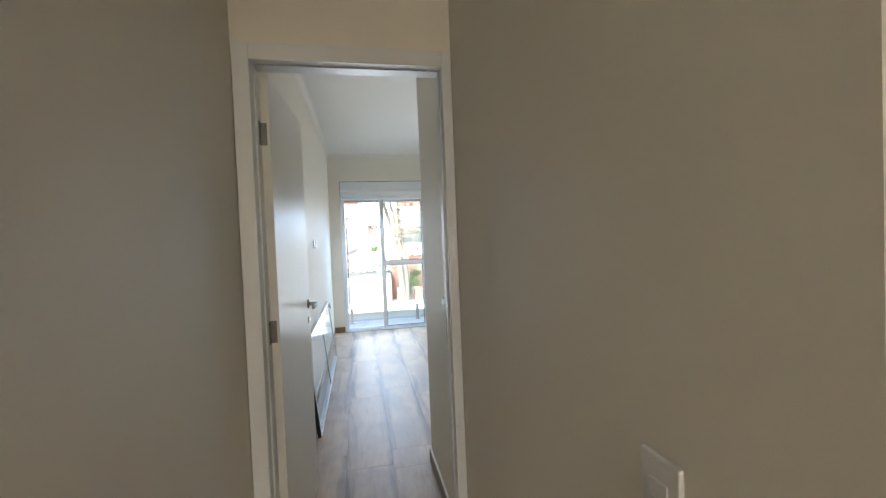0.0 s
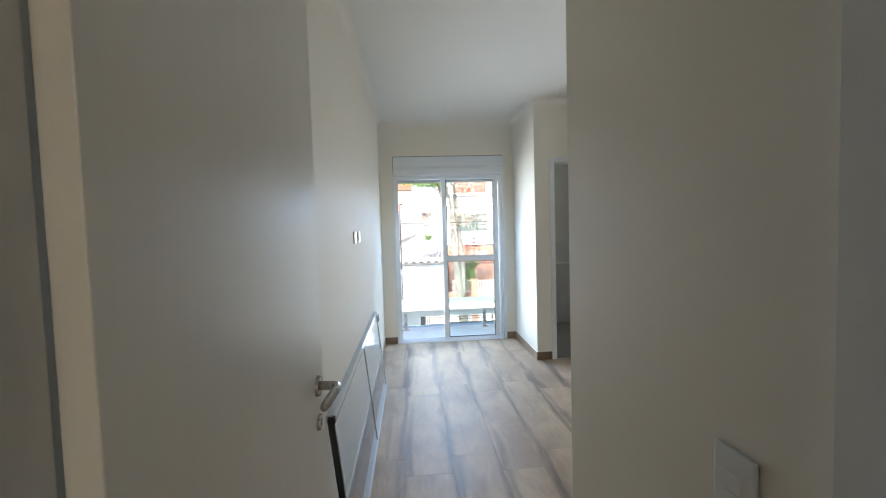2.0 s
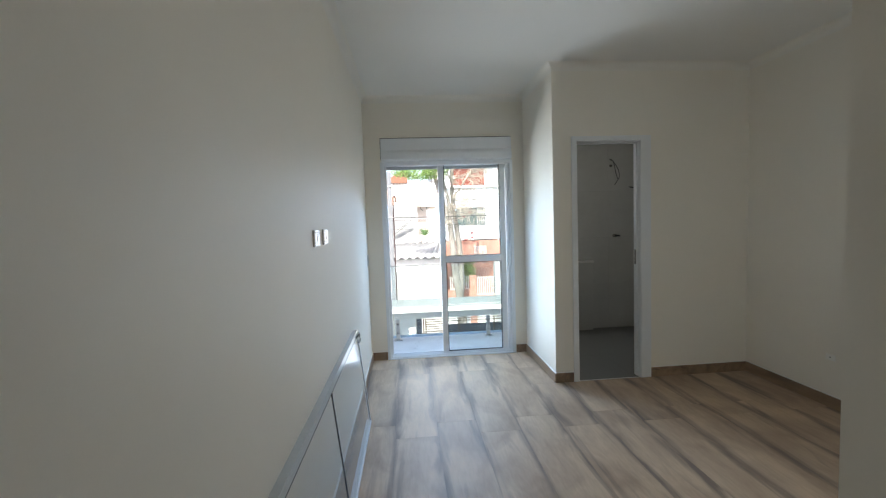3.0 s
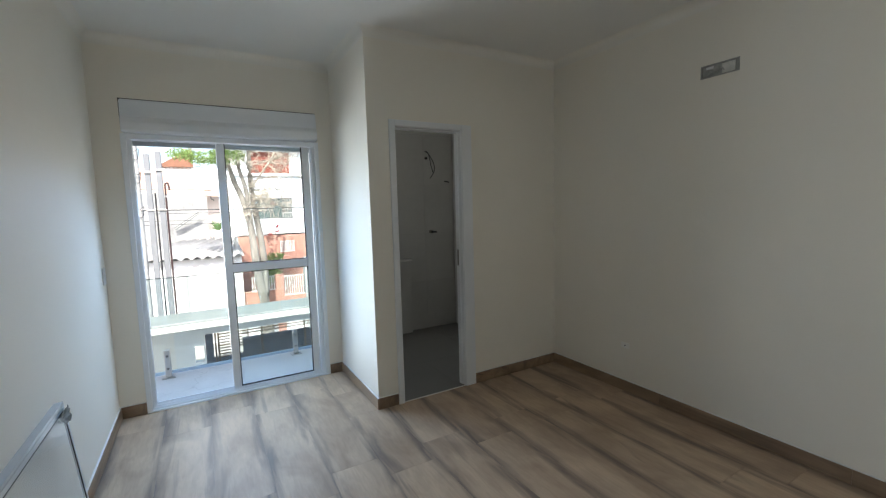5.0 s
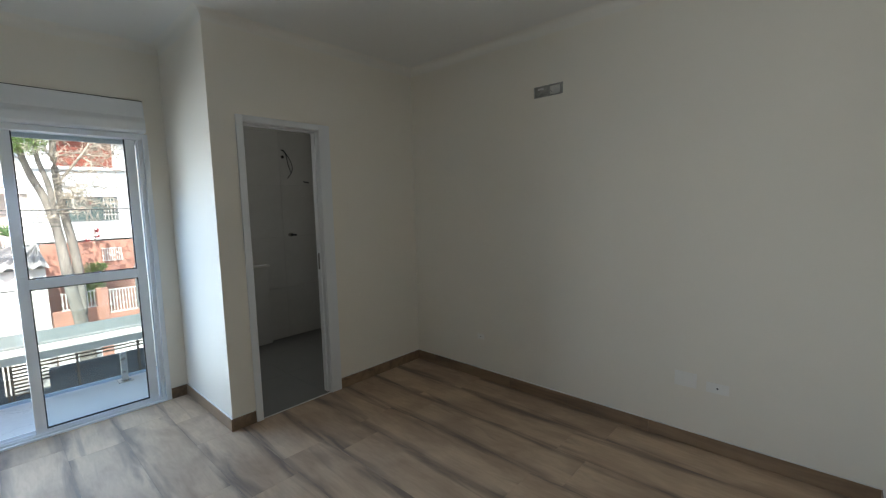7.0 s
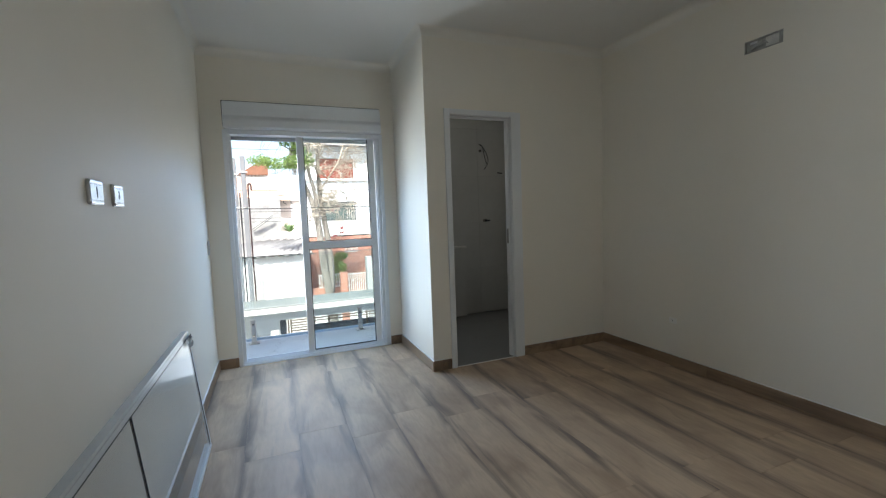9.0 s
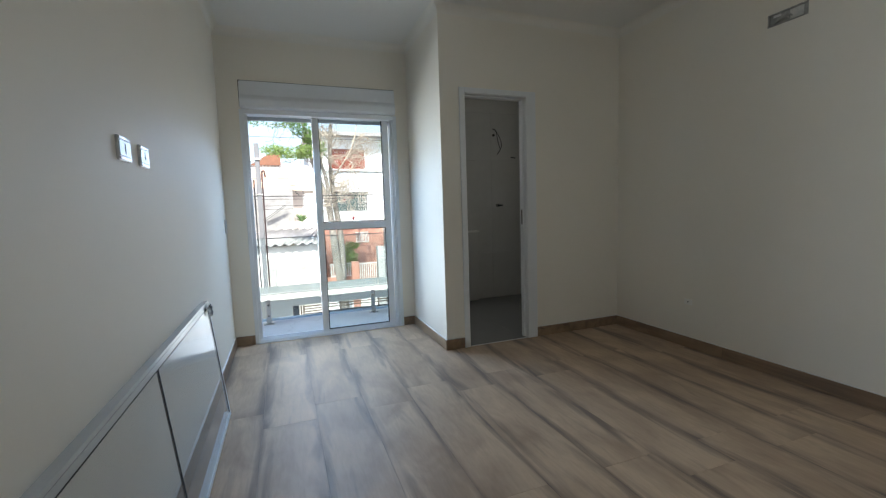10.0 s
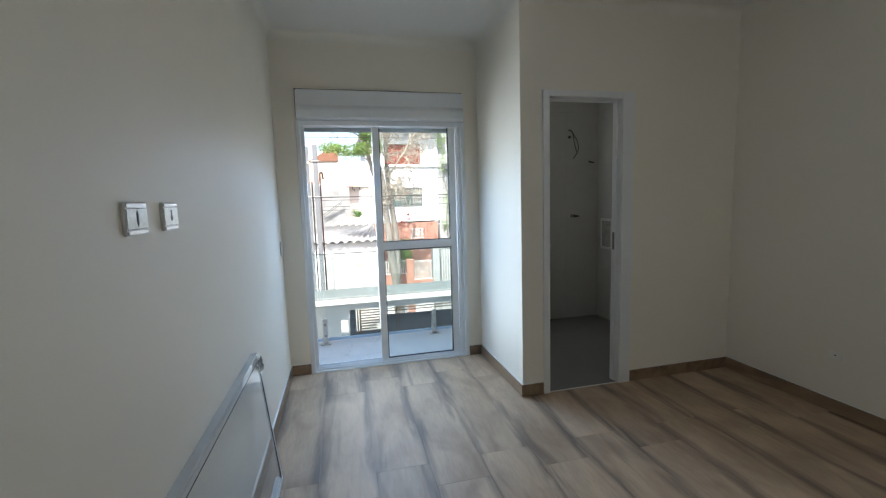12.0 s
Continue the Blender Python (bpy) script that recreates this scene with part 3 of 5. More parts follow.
# ---------- doors ----------
def bedroom_door():
    d = thing("door_1", "white painted hinged door standing open against the wall", "door", (-0.31, YD1, 0), kind="structure")
    xl, xr, zt = -0.31, 0.415, 2.105
    part("jamb", boxes((XW + 0.001, xl, YD0 + 0.002, YD1 - 0.002, 0.0, 2.135), (xr, XP - 0.001, YD0 + 0.002, YD1 - 0.002, 0.0, 2.135), (xl, xr, YD0 + 0.002, YD1 - 0.002, zt, 2.135)), TRIM, d, "white door lining")
    part("door_stop", boxes((xl, xl + 0.006, YD0 + 0.06, YD1 - 0.056, 0.0, zt), (xr - 0.006, xr, YD0 + 0.06, YD1 - 0.056, 0.0, zt), (xl + 0.006, xr - 0.006, YD0 + 0.06, YD1 - 0.056, zt - 0.006, zt)), TRIM, d)
    part("architrave", boxes((XW + 0.004, xl + 0.003, YD0 - 0.012, YD0 + 0.002, 0.0, 2.155), (xr - 0.006, XP - 0.003, YD0 - 0.012, YD0 + 0.002, 0.0, 2.155), (xl + 0.003, xr - 0.006, YD0 - 0.012, YD0 + 0.002, zt - 0.012, 2.155), bevel=0.002), TRIM, d, "white painted architrave")
    # leaf, hinged on the west jamb, turned into the room
    hinge = Vector((-0.309, YD1, 0))
    turn = Matrix.Translation(hinge) @ Matrix.Rotation(radians(90 - 3.2), 4, "Z")
    w = 0.712
    leaf = part("leaf", box(0.004, w, -0.035, 0.0, 0.008, 2.095, bevel=0.002, turn=turn), DOORPAINT, d, "smooth white satin door leaf")
    for zc in (1.86, 1.06, 0.25):
        bm = box(0.0025, 0.0052, -0.024, 0.0, zc - 0.045, zc + 0.045, turn=turn)
        for k in range(5):
            a, b = zc - 0.045 + k * 0.018 + 0.0008, zc - 0.045 + (k + 1) * 0.018 - 0.0008
            p = turn @ Vector((-0.001, 0.005, 0))
            add_rod(bm, (p.x, p.y, a), (p.x, p.y, b), 0.006, seg=12)
        for sz in (-0.03, 0.0, 0.03):
            p = turn @ Vector((0.0030, -0.008 if sz else -0.017, zc + sz))
            q = turn @ Vector((0.0015, -0.008 if sz else -0.017, zc + sz))
            add_rod(bm, p, q, 0.004, seg=8)
        add_box(bm, xl, xl + 0.003, YD1 - 0.040, YD1 - 0.003, zc - 0.045, zc + 0.045)
        part("hinge", bm, HINGE, d, "worn steel butt hinge")
    for side in (-0.035, 0.0):
        s = -1 if side < 0 else 1
        def P(u, v, z):
            return turn @ Vector((u, side + s * v, z))
        bm = add_rod(bmesh.new(), P(w - 0.055, 0.0005, 1.075), P(w - 0.055, 0.008, 1.075), 0.026, 0.024, 40)
        add_rod(bm, P(w - 0.055, 0.008, 1.075), P(w - 0.055, 0.030, 1.075), 0.011, 0.011, 14)
        part("rose", bm, NICKEL, leaf, "round satin nickel rose", smooth=False)
        arm = curve_pts([P(w - 0.055, 0.020, 1.075), P(w - 0.055, 0.042, 1.075), P(w - 0.072, 0.052, 1.075), P(w - 0.125, 0.050, 1.073), P(w - 0.178, 0.047, 1.070)], 6)
        part("door_handle", add_tube(bmesh.new(), arm, [0.0105] * (len(arm) - 2) + [0.0098, 0.007], 12), NICKEL, leaf, "curved satin nickel lever", smooth=True)
        bm = add_rod(bmesh.new(), P(w - 0.055, 0.0005, 0.985), P(w - 0.055, 0.006, 0.985), 0.021, 0.019, 24)
        part("key_rose", bm, NICKEL, leaf)
        part("keyhole", box(w - 0.058, w - 0.052, side + s * 0.0062 - 0.0003, side + s * 0.0062 + 0.0003, 0.975, 0.995, turn=turn), GASKET, leaf)
    # strike plate in the east jamb: two slots in a cut-out
    part("strike_plate", boxes((xr - 0.0025, xr + 0.0, YD1 - 0.050, YD1 - 0.030, 0.955, 1.105)), HINGE, d, "steel strike plate")
    part("strike_slot", boxes((xr - 0.0032, xr - 0.0020, YD1 - 0.046, YD1 - 0.033, 1.03, 1.085), (xr - 0.0032, xr - 0.0020, YD1 - 0.046, YD1 - 0.033, 0.965, 1.005)), BROWNHOLE, d, "dark open latch slots")


bedroom_door()


def bathroom_doorway():
    d = thing("door_frame_bathroom", "white door frame without a leaf in the bathroom doorway", "door frame", (1.80, YB, 0), kind="structure")
    xl, xr, zt = 1.528, 2.092, 2.10
    y0, y1 = YB - 0.003, YB1 + 0.004
    part("jamb", boxes((1.502, xl, y0, y1, 0.0, 2.122), (xr, 2.116, y0, y1, 0.0, 2.122), (xl, xr, y0, y1, zt, 2.122)), TRIM, d, "white door lining")
    part("door_stop", boxes((xl, xl + 0.010, YB + 0.038, y1 - 0.012, 0.0, zt), (xr - 0.010, xr, YB + 0.038, y1 - 0.012, 0.0, zt), (xl + 0.010, xr - 0.010, YB + 0.038, y1 - 0.012, zt - 0.010, zt)), TRIM, d)
    part("architrave", boxes((1.476, xl - 0.003, YB - 0.015, YB - 0.003, 0.0, 2.147), (xr + 0.003, 2.189, YB - 0.015, YB - 0.003, 0.0, 2.147), (xl - 0.003, xr + 0.003, YB - 0.015, YB - 0.003, zt + 0.003, 2.147), bevel=0.003), TRIM, d, "white painted architrave")
    part("threshold", box(xl, xr, YB + 0.010, y1 + 0.02, -0.03, 0.001, bevel=0.001), BATHFLOOR, d, "grey tiled threshold")
    part("threshold_joint", box(xl, xr, YB - 0.002, YB + 0.0098, -0.03, 0.003), SEALANT, d, "thin white threshold joint")
    part("strike_plate", boxes((xr - 0.0125, xr - 0.010, YB + 0.045, YB + 0.068, 1.02, 1.15)), HINGE, d, "dark steel strike plate")


bathroom_doorway()


# ---------- electrical plates ----------
def rounded_slab(x0, x1, y, z, w, h, corner, edge=0.0015):
    """A plate lying on a wall across x, with rounded corners and an eased front edge."""
    bm = bmesh.new()
    rings = []
    for xx, inset in ((x0, 0.0), (x1 - (x1 - x0) * 0.35, 0.0), (x1, edge)):
        ring = []
        for cy, cz, a0 in ((1, 1, 0), (-1, 1, 90), (-1, -1, 180), (1, -1, 270)):
            for k in range(5):
                a = radians(a0 + 22.5 * k)
                ring.append(bm.verts.new((xx, y + cy * (w / 2 - corner) + math.cos(a) * (corner - inset), z + cz * (h / 2 - corner) + math.sin(a) * (corner - inset))))
        rings.append(ring)
    n = len(rings[0])
    for a, b in zip(rings, rings[1:]):
        for k in range(n):
            bm.faces.new((a[k], a[(k + 1) % n], b[(k + 1) % n], b[k]))
    bm.faces.new(rings[0][::-1])
    bm.faces.new(rings[-1])
    return bm


def plate(name, centre, normal, w, h, mat, label, category, modules=1, slot=None, group=""):
    """A wall plate with rounded edges. centre on the wall; normal along x; w along y, h along z."""
    x, y, z = centre
    s = normal
    t = thing(name, label, category, (x, y, z), group)
    if slot in ("vertical", "socket"):
        # convex frame: a sunk middle between two raised bands, with rounded ends
        part("cover", rounded_slab(x + s * 0.0005, x + s * 0.0085, y, z, w, h, 0.011, 0.004), mat, t)
        for sz in (-1, 1):
            zc = z + sz * (h / 2 - 0.0075)
            part("band", rounded_slab(x + s * 0.008, x + s * 0.0108, y, zc, w - 0.014, 0.010, 0.0045, 0.0015), mat, t)
        part("module", rounded_slab(x + s * 0.008, x + s * 0.0098, y, z, w - 0.014, 0.047, 0.002, 0.0008), CHROMEREFLECT, t, "film-wrapped module tinted for reflected greenery")
        for sz in (-1, 1):
            part("joint", box(x + s * 0.0083, x + s * 0.0088, y - w / 2 + 0.008, y + w / 2 - 0.008, z + sz * 0.0246 - 0.0006, z + sz * 0.0246 + 0.0006), GASKET, t)
        bm = bmesh.new()
        if slot == "vertical":
            bmesh.ops.create_uvsphere(bm, u_segments=12, v_segments=8, radius=1.0, matrix=Matrix.LocRotScale((x + s * 0.0099, y, z), None, (0.0010, 0.0062, 0.019)))
        else:
            add_box(bm, x + s * 0.0096, x + s * 0.0104, y - 0.004, y + 0.004, z - 0.002, z + 0.018)
            add_rod(bm, (x + s * 0.0094, y, z - 0.004), (x + s * 0.0105, y, z - 0.004), 0.0085, seg=14)
        part("slot", bm, GASKET, t, "dark oval switch slot" if slot == "vertical" else "dark socket hole")
        return t
    thick = 0.0060 if mat is OFFWHITE else 0.0095
    part("cover", box(x + s * 0.0005, x + s * thick, y - w / 2, y + w / 2, z - h / 2, z + h / 2, bevel=min(0.006, thick * 0.35)), mat, t)
    if slot == "rockers":
        n = modules
        for k in range(n):
            zc = z + (k - (n - 1) / 2) * 0.027
            part("rocker", box(x + s * 0.0095, x + s * 0.0125, y - 0.017, y + 0.017, zc - 0.0125, zc + 0.0125, bevel=0.001), mat, t)
    elif slot == "hole":
        part("slot", add_rod(bmesh.new(), (x + s * (thick - 0.0002), y, z), (x + s * (thick + 0.0006), y, z), 0.005, seg=12), GASKET, t)
    return t


plate("switch_plate", (XW, 4.290, 1.402), 1, 0.118, 0.078, CHROME, "film-covered chrome switch plate on the wall", "switch", slot="vertical", group="chrome plates")
plate("socket_plate", (XW, 4.498, 1.402), 1, 0.112, 0.078, CHROME, "film-covered chrome socket plate on the wall", "socket", slot="socket", group="chrome plates")
plate("shutter_switch", (XW, 6.695, 1.085), 1, 0.075, 0.118, PLASTIC, "white shutter switch beside the balcony door", "switch", 2, "rockers")
plate("light_switch", (XP, 2.013, 1.070), -1, 0.075, 0.118, PLASTIC, "white light switch inside the bedroom door", "switch", 2, "rockers")
plate("light_switch", (XP, 0.532, 1.050), -1, 0.075, 0.118, PLASTIC, "white light switch in the hall", "switch", 2, "rockers")
plate("blank_plate", (XE, 3.511, 0.414), -1, 0.120, 0.092, OFFWHITE, "white blank plate low on the bare wall", "blank plate")
plate("low_socket", (XE, 3.343, 0.399), -1, 0.115, 0.062, OFFWHITE, "white low socket plate on the bare wall", "socket", slot="hole")
plate("small_socket", (XE, 5.085, 0.372), -1, 0.070, 0.045, OFFWHITE, "small white low plate on the bare wall", "socket", slot="hole")


# ---------- rough-in box for the air conditioner ----------
def ac_box():
    t = thing("air_conditioner_box", "grey recessed air-conditioning pipe box in the wall", "pipe box", (XE, 4.45, 2.31))
    y0, y1, z0, z1 = hole_y0, hole_y1, hole_z0, hole_z1
    d = 0.018
    part("box_shell", boxes((XE + 0.002, XE + d, y0, y0 + 0.006, z0, z1), (XE + 0.002, XE + d, y1 - 0.006, y1, z0, z1), (XE + 0.002, XE + d, y0 + 0.006, y1 - 0.006, z0, z0 + 0.006), (XE + 0.002, XE + d, y0 + 0.006, y1 - 0.006, z1 - 0.006, z1), (XE + d, XE + d + 0.004, y0, y1, z0, z1)), PLASTERSHADE, t)
    part("paper_flap", box(XE + 0.010, XE + 0.0125, y0 + 0.030, y0 + 0.105, z0 + 0.012, z1 - 0.010, turn=None), PALEPLASTER, t, "pale strip left inside the box")
    part("tape", box(XE + 0.008, XE + 0.010, y1 - 0.075, y1 - 0.03, z1 - 0.026, z1 - 0.012), PLASTIC, t)
    bm = bmesh.new()
    for k in range(3):
        add_tube(bm, curve_pts([(XE + 0.015, y0 + 0.09 + k * 0.02, z0 + 0.03), (XE + 0.011, y0 + 0.12 + k * 0.012, z0 + 0.045 - k * 0.006), (XE + 0.011, y1 - 0.03 - k * 0.01, z0 + 0.018 + k * 0.012)], 6), [0.006] * 13, 8)
    part("capped_pipe", bm, PLASTERSHADE, t, smooth=True)


ac_box()

# ---------- hanging wires ----------
def ceiling_wire():
    t = thing("ceiling_wire", "thin dark lamp wires hanging from the ceiling point", "wire", (1.42, 4.42, ZC))
    part("wire", wire_bm([(1.40, 4.40, ZC), (1.405, 4.40, 2.71), (1.43, 4.42, 2.67), (1.445, 4.44, 2.63)], 0.0025), WIRE, t)
    part("wire", wire_bm([(1.405, 4.405, ZC), (1.40, 4.40, 2.72), (1.415, 4.415, 2.68)], 0.0025), WIRE, t)
    part("rose_hole", add_rod(bmesh.new(), (1.402, 4.402, ZC + 0.002), (1.402, 4.402, ZC - 0.002), 0.012, seg=14), DARKHOLE, t)


ceiling_wire()


# ---------- leaning window sash ----------
def leaning_sash():
    t = thing("window_sash", "spare white aluminium glazed sash leaning sideways against the wall", "window sash", (-0.28, 4.25, 0))
    length, height, thick = 2.165, 0.698, 0.036
    lean = math.atan2(0.072, 0.70)
    # local: u along the wall (towards the balcony), v up the sash, w out of it towards the room
    m = Matrix.Translation((-0.264, 3.20, 0.002)) @ Matrix(((0, -math.sin(lean), math.cos(lean), 0), (1, 0, 0, 0), (0, math.cos(lean), math.sin(lean), 0), (0, 0, 0, 1)))

    def b(rows, bevel=0.0):
        bm = bmesh.new()
        for r in rows:
            add_box(bm, *r, bevel=bevel, turn=m)
        return bm

    lo, hi, e = 0.022, 0.033, 0.018
    part("rail", b([(0, length, 0, lo, -thick, 0)], 0.003), ALU, t)
    part("rail", b([(0, length, height - hi, height - 0.014, -thick, -0.003), (0, length, height - 0.012, height, -thick, -0.003), (0, length, height - 0.014, height - 0.012, -thick, -0.008)]), ALUGLOSS, t)
    part("groove", b([(0.002, length - 0.002, height - 0.0138, height - 0.0122, -0.008, -0.0045)]), GASKET, t, "dark groove along the top rail")
    part("stile", b([(0.004, e, lo, height - hi, -0.016, -0.001)], 0.003), ALU, t)
    part("stile", b([(length - e, length, lo, height - hi, -0.014, -0.001)], 0.003), ALU, t)
    um = 1.10
    part("middle_joint", b([(um + 0.002, um + 0.007, lo, height - hi, -0.009, -0.002)]), GASKET, t, "black joint between the panes")
    part("channel", b([(0.0, length, height - 0.014, height + 0.004, -thick - 0.012, -thick)], 0.001), ALU, t, "white edge channel")
    for a, c in ((e, um + 0.002), (um + 0.007, length - e)):
        g = 0.0025
        for ga, gc in ((a, a + g), (c - g, c)):
            if abs(ga - um) < 0.02:
                continue
            part("gasket", b([(ga, gc, lo, height - hi, -0.006, -0.0025)]), GASKET, t, "black rubber glazing gasket")
        part("gasket", b([(a, c, height - hi - 0.004, height - hi, -0.006, -0.0025)]), GASKET, t, "black rubber glazing gasket")
        p = part("pane", b([(a + g, c - g, lo, height - hi - 0.004, -0.0075, -0.0035)]), LEANGLASS, t, "reflecting glass pane with a brightening veil")
        p.visible_shadow = False
    # a torn scrap of protective film, crumpled on the far top corner
    rng = random.Random(5)
    bm = bmesh.new()
    nu, nv = 9, 6
    grid = [[bm.verts.new(m @ Vector((length - 0.115 + 0.125 * i / nu + rng.gauss(0, 0.003), height - 0.085 + 0.062 * k / nv + rng.gauss(0, 0.003), 0.003 + 0.010 * rng.random() * (0.4 + i / nu)))) for k in range(nv + 1)] for i in range(nu + 1)]
    for i in range(nu):
        for k in range(nv):
            if not (i < 3 and k < 3 - i):
                bm.faces.new((grid[i][k], grid[i + 1][k], grid[i + 1][k + 1], grid[i][k + 1]))
    bmesh.ops.solidify(bm, geom=bm.faces[:], thickness=0.0006)
    part("film_scrap", bm, FILM, t, "crumpled shiny protective film")
    part("brush_seal", b([(-0.012, 0.004, 0.0, height - 0.02, -0.030, -0.006)], 0.002), GASKET, t, "black seal along the end")
    part("end_cap", b([(-0.016, 0.012, height - 0.034, height - 0.005, -0.028, 0.002)], 0.004), GASKET, t, "black plastic corner cap")


leaning_sash()


# ---------- bathroom fittings ----------
def bathroom_fittings():
    yb = YBB - 0.016
    t = thing("shower_wires", "loose dark wires hanging from a wall outlet", "wire", (2.72, yb, 2.1))
    part("wire", wire_bm([(2.70, yb, 2.185), (2.73, yb - 0.02, 2.17), (2.80, yb - 0.03, 2.05), (2.815, yb - 0.02, 1.95), (2.76, yb - 0.01, 1.86)], 0.004), WIRE, t)
    part("wire", wire_bm([(2.70, yb, 2.185), (2.735, yb - 0.03, 2.15), (2.765, yb - 0.03, 2.02), (2.80, yb - 0.02, 1.93)], 0.004), WIRE, t)
    r = thing("shower_outlet", "capped shower pipe outlet in the tiled wall", "pipe outlet", (2.71, yb, 2.10))
    part("ring", add_rod(bmesh.new(), (2.712, yb + 0.012, 2.105), (2.712, yb - 0.012, 2.105), 0.020, 0.017, 18), NICKEL, r)
    part("bore", add_rod(bmesh.new(), (2.712, yb - 0.010, 2.105), (2.712, yb - 0.0135, 2.105), 0.011, seg=14), DARKHOLE, r)
    s = thing("pipe_stub", "short dark pipe stub in the tiled wall", "pipe stub", (2.98, yb, 1.82))
    part("stub", add_rod(bmesh.new(), (2.965, yb + 0.01, 1.828), (3.005, yb - 0.05, 1.812), 0.007, seg=10), WIRE, s)
    v = thing("shower_valve", "uncovered shower mixer valve on the tiled wall", "shower valve", (2.76, yb, 1.20))
    part("valve_body", add_rod(bmesh.new(), (2.75, yb + 0.01, 1.20), (2.75, yb - 0.045, 1.20), 0.022, 0.020, 18), NICKEL, v)
    part("spindle", add_rod(bmesh.new(), (2.75, yb - 0.045, 1.20), (2.79, yb - 0.085, 1.198), 0.012, 0.010, 14), WIRE, v)
    n = thing("wall_niche", "small recessed tiled niche in the shower wall", "niche", (XE, 7.45, 0.98))
    xw = XE - 0.017
    part("niche_frame", boxes((xw - 0.010, xw, 7.35, 7.375, 0.81, 1.16), (xw - 0.010, xw, 7.545, 7.57, 0.81, 1.16), (xw - 0.010, xw, 7.375, 7.545, 0.81, 0.835), (xw - 0.010, xw, 7.375, 7.545, 1.135, 1.16), bevel=0.002), SEALANT, n, "pale stone niche surround")
    # mid-grey panel: the shade inside the niche is put into its colour
    part("niche_back", box(xw - 0.003, xw - 0.001, 7.375, 7.545, 0.835, 1.135), PLASTERSHADE, n, "grey panel for the shade in the niche")
    c = thing("half_wall", "low tiled half wall in the bathroom", "half wall", (1.95, YBB, 0))
    part("tiled_face", box(XB + 0.175, 2.42, YBB - 0.10, YBB - 0.017, -0.018, 0.865, bevel=0.003), BATHTILE, c)
    part("capping", box(XB + 0.175, 2.435, YBB - 0.115, YBB - 0.017, 0.865, 0.885, bevel=0.003), SEALANT, c, "pale stone capping")


bathroom_fittings()


# ---------- balcony ----------
structure("balcony_slab", boxes((-1.2, XB, 7.0, 7.80, -0.22, -0.03)), SLAB, "bare grey concrete balcony floor")


def glass_railing():
    t = thing("glass_railing", "frameless clear glass balcony railing on short steel posts", "railing", (0.45, 7.66, -0.03))
    y = 7.66
    for xa, xb in ((-1.15, -0.36), (-0.35, 1.30)):
        p = part("pane", box(xa, xb, y - 0.005, y + 0.005, 0.02, 0.915), RAILGLASS, t, "clear tempered glass pane")
        p.visible_shadow = False
        part("glass_edge", box(xa, xb, y - 0.0055, y + 0.0055, 0.908, 0.917), WINFRAME, t, "dark polished glass edge")
        part("glass_foot", box(xa, xb, y - 0.012, y + 0.012, -0.006, 0.02), GLASSEDGE, t, "blue-tinted lower glass edge")
    for x in (-0.90, -0.115, 1.045):
        q = part("post", boxes((x - 0.024, x + 0.024, y - 0.055, y - 0.012, -0.02, 0.235), bevel=0.004), STEEL, t, "short square steel glass clamp post")
        part("base_plate", box(x - 0.055, x + 0.055, y - 0.085, y + 0.03, -0.03, -0.018, bevel=0.003), STEEL, q)
        for z in (0.06, 0.18):
            part("bolt", add_rod(bmesh.new(), (x, y - 0.055, z), (x, y - 0.062, z), 0.012, 0.010, 14), NICKEL, q)


glass_railing()

# ---------- street side ----------
G0 = -3.0
structure("ground", box(-300, 300, -60, 600, G0 - 0.5, G0), PAVING, "grey paved ground")
structure("road", box(-120, 120, 14.2, 17.4, G0 + 0.004, G0 + 0.03), ASPHALT, "worn asphalt street")
structure("kerb", boxes((-120, 120, 14.05, 14.2, G0, G0 + 0.15), (-120, 120, 17.4, 17.55, G0, G0 + 0.15)), PAVING, "grey concrete kerb")


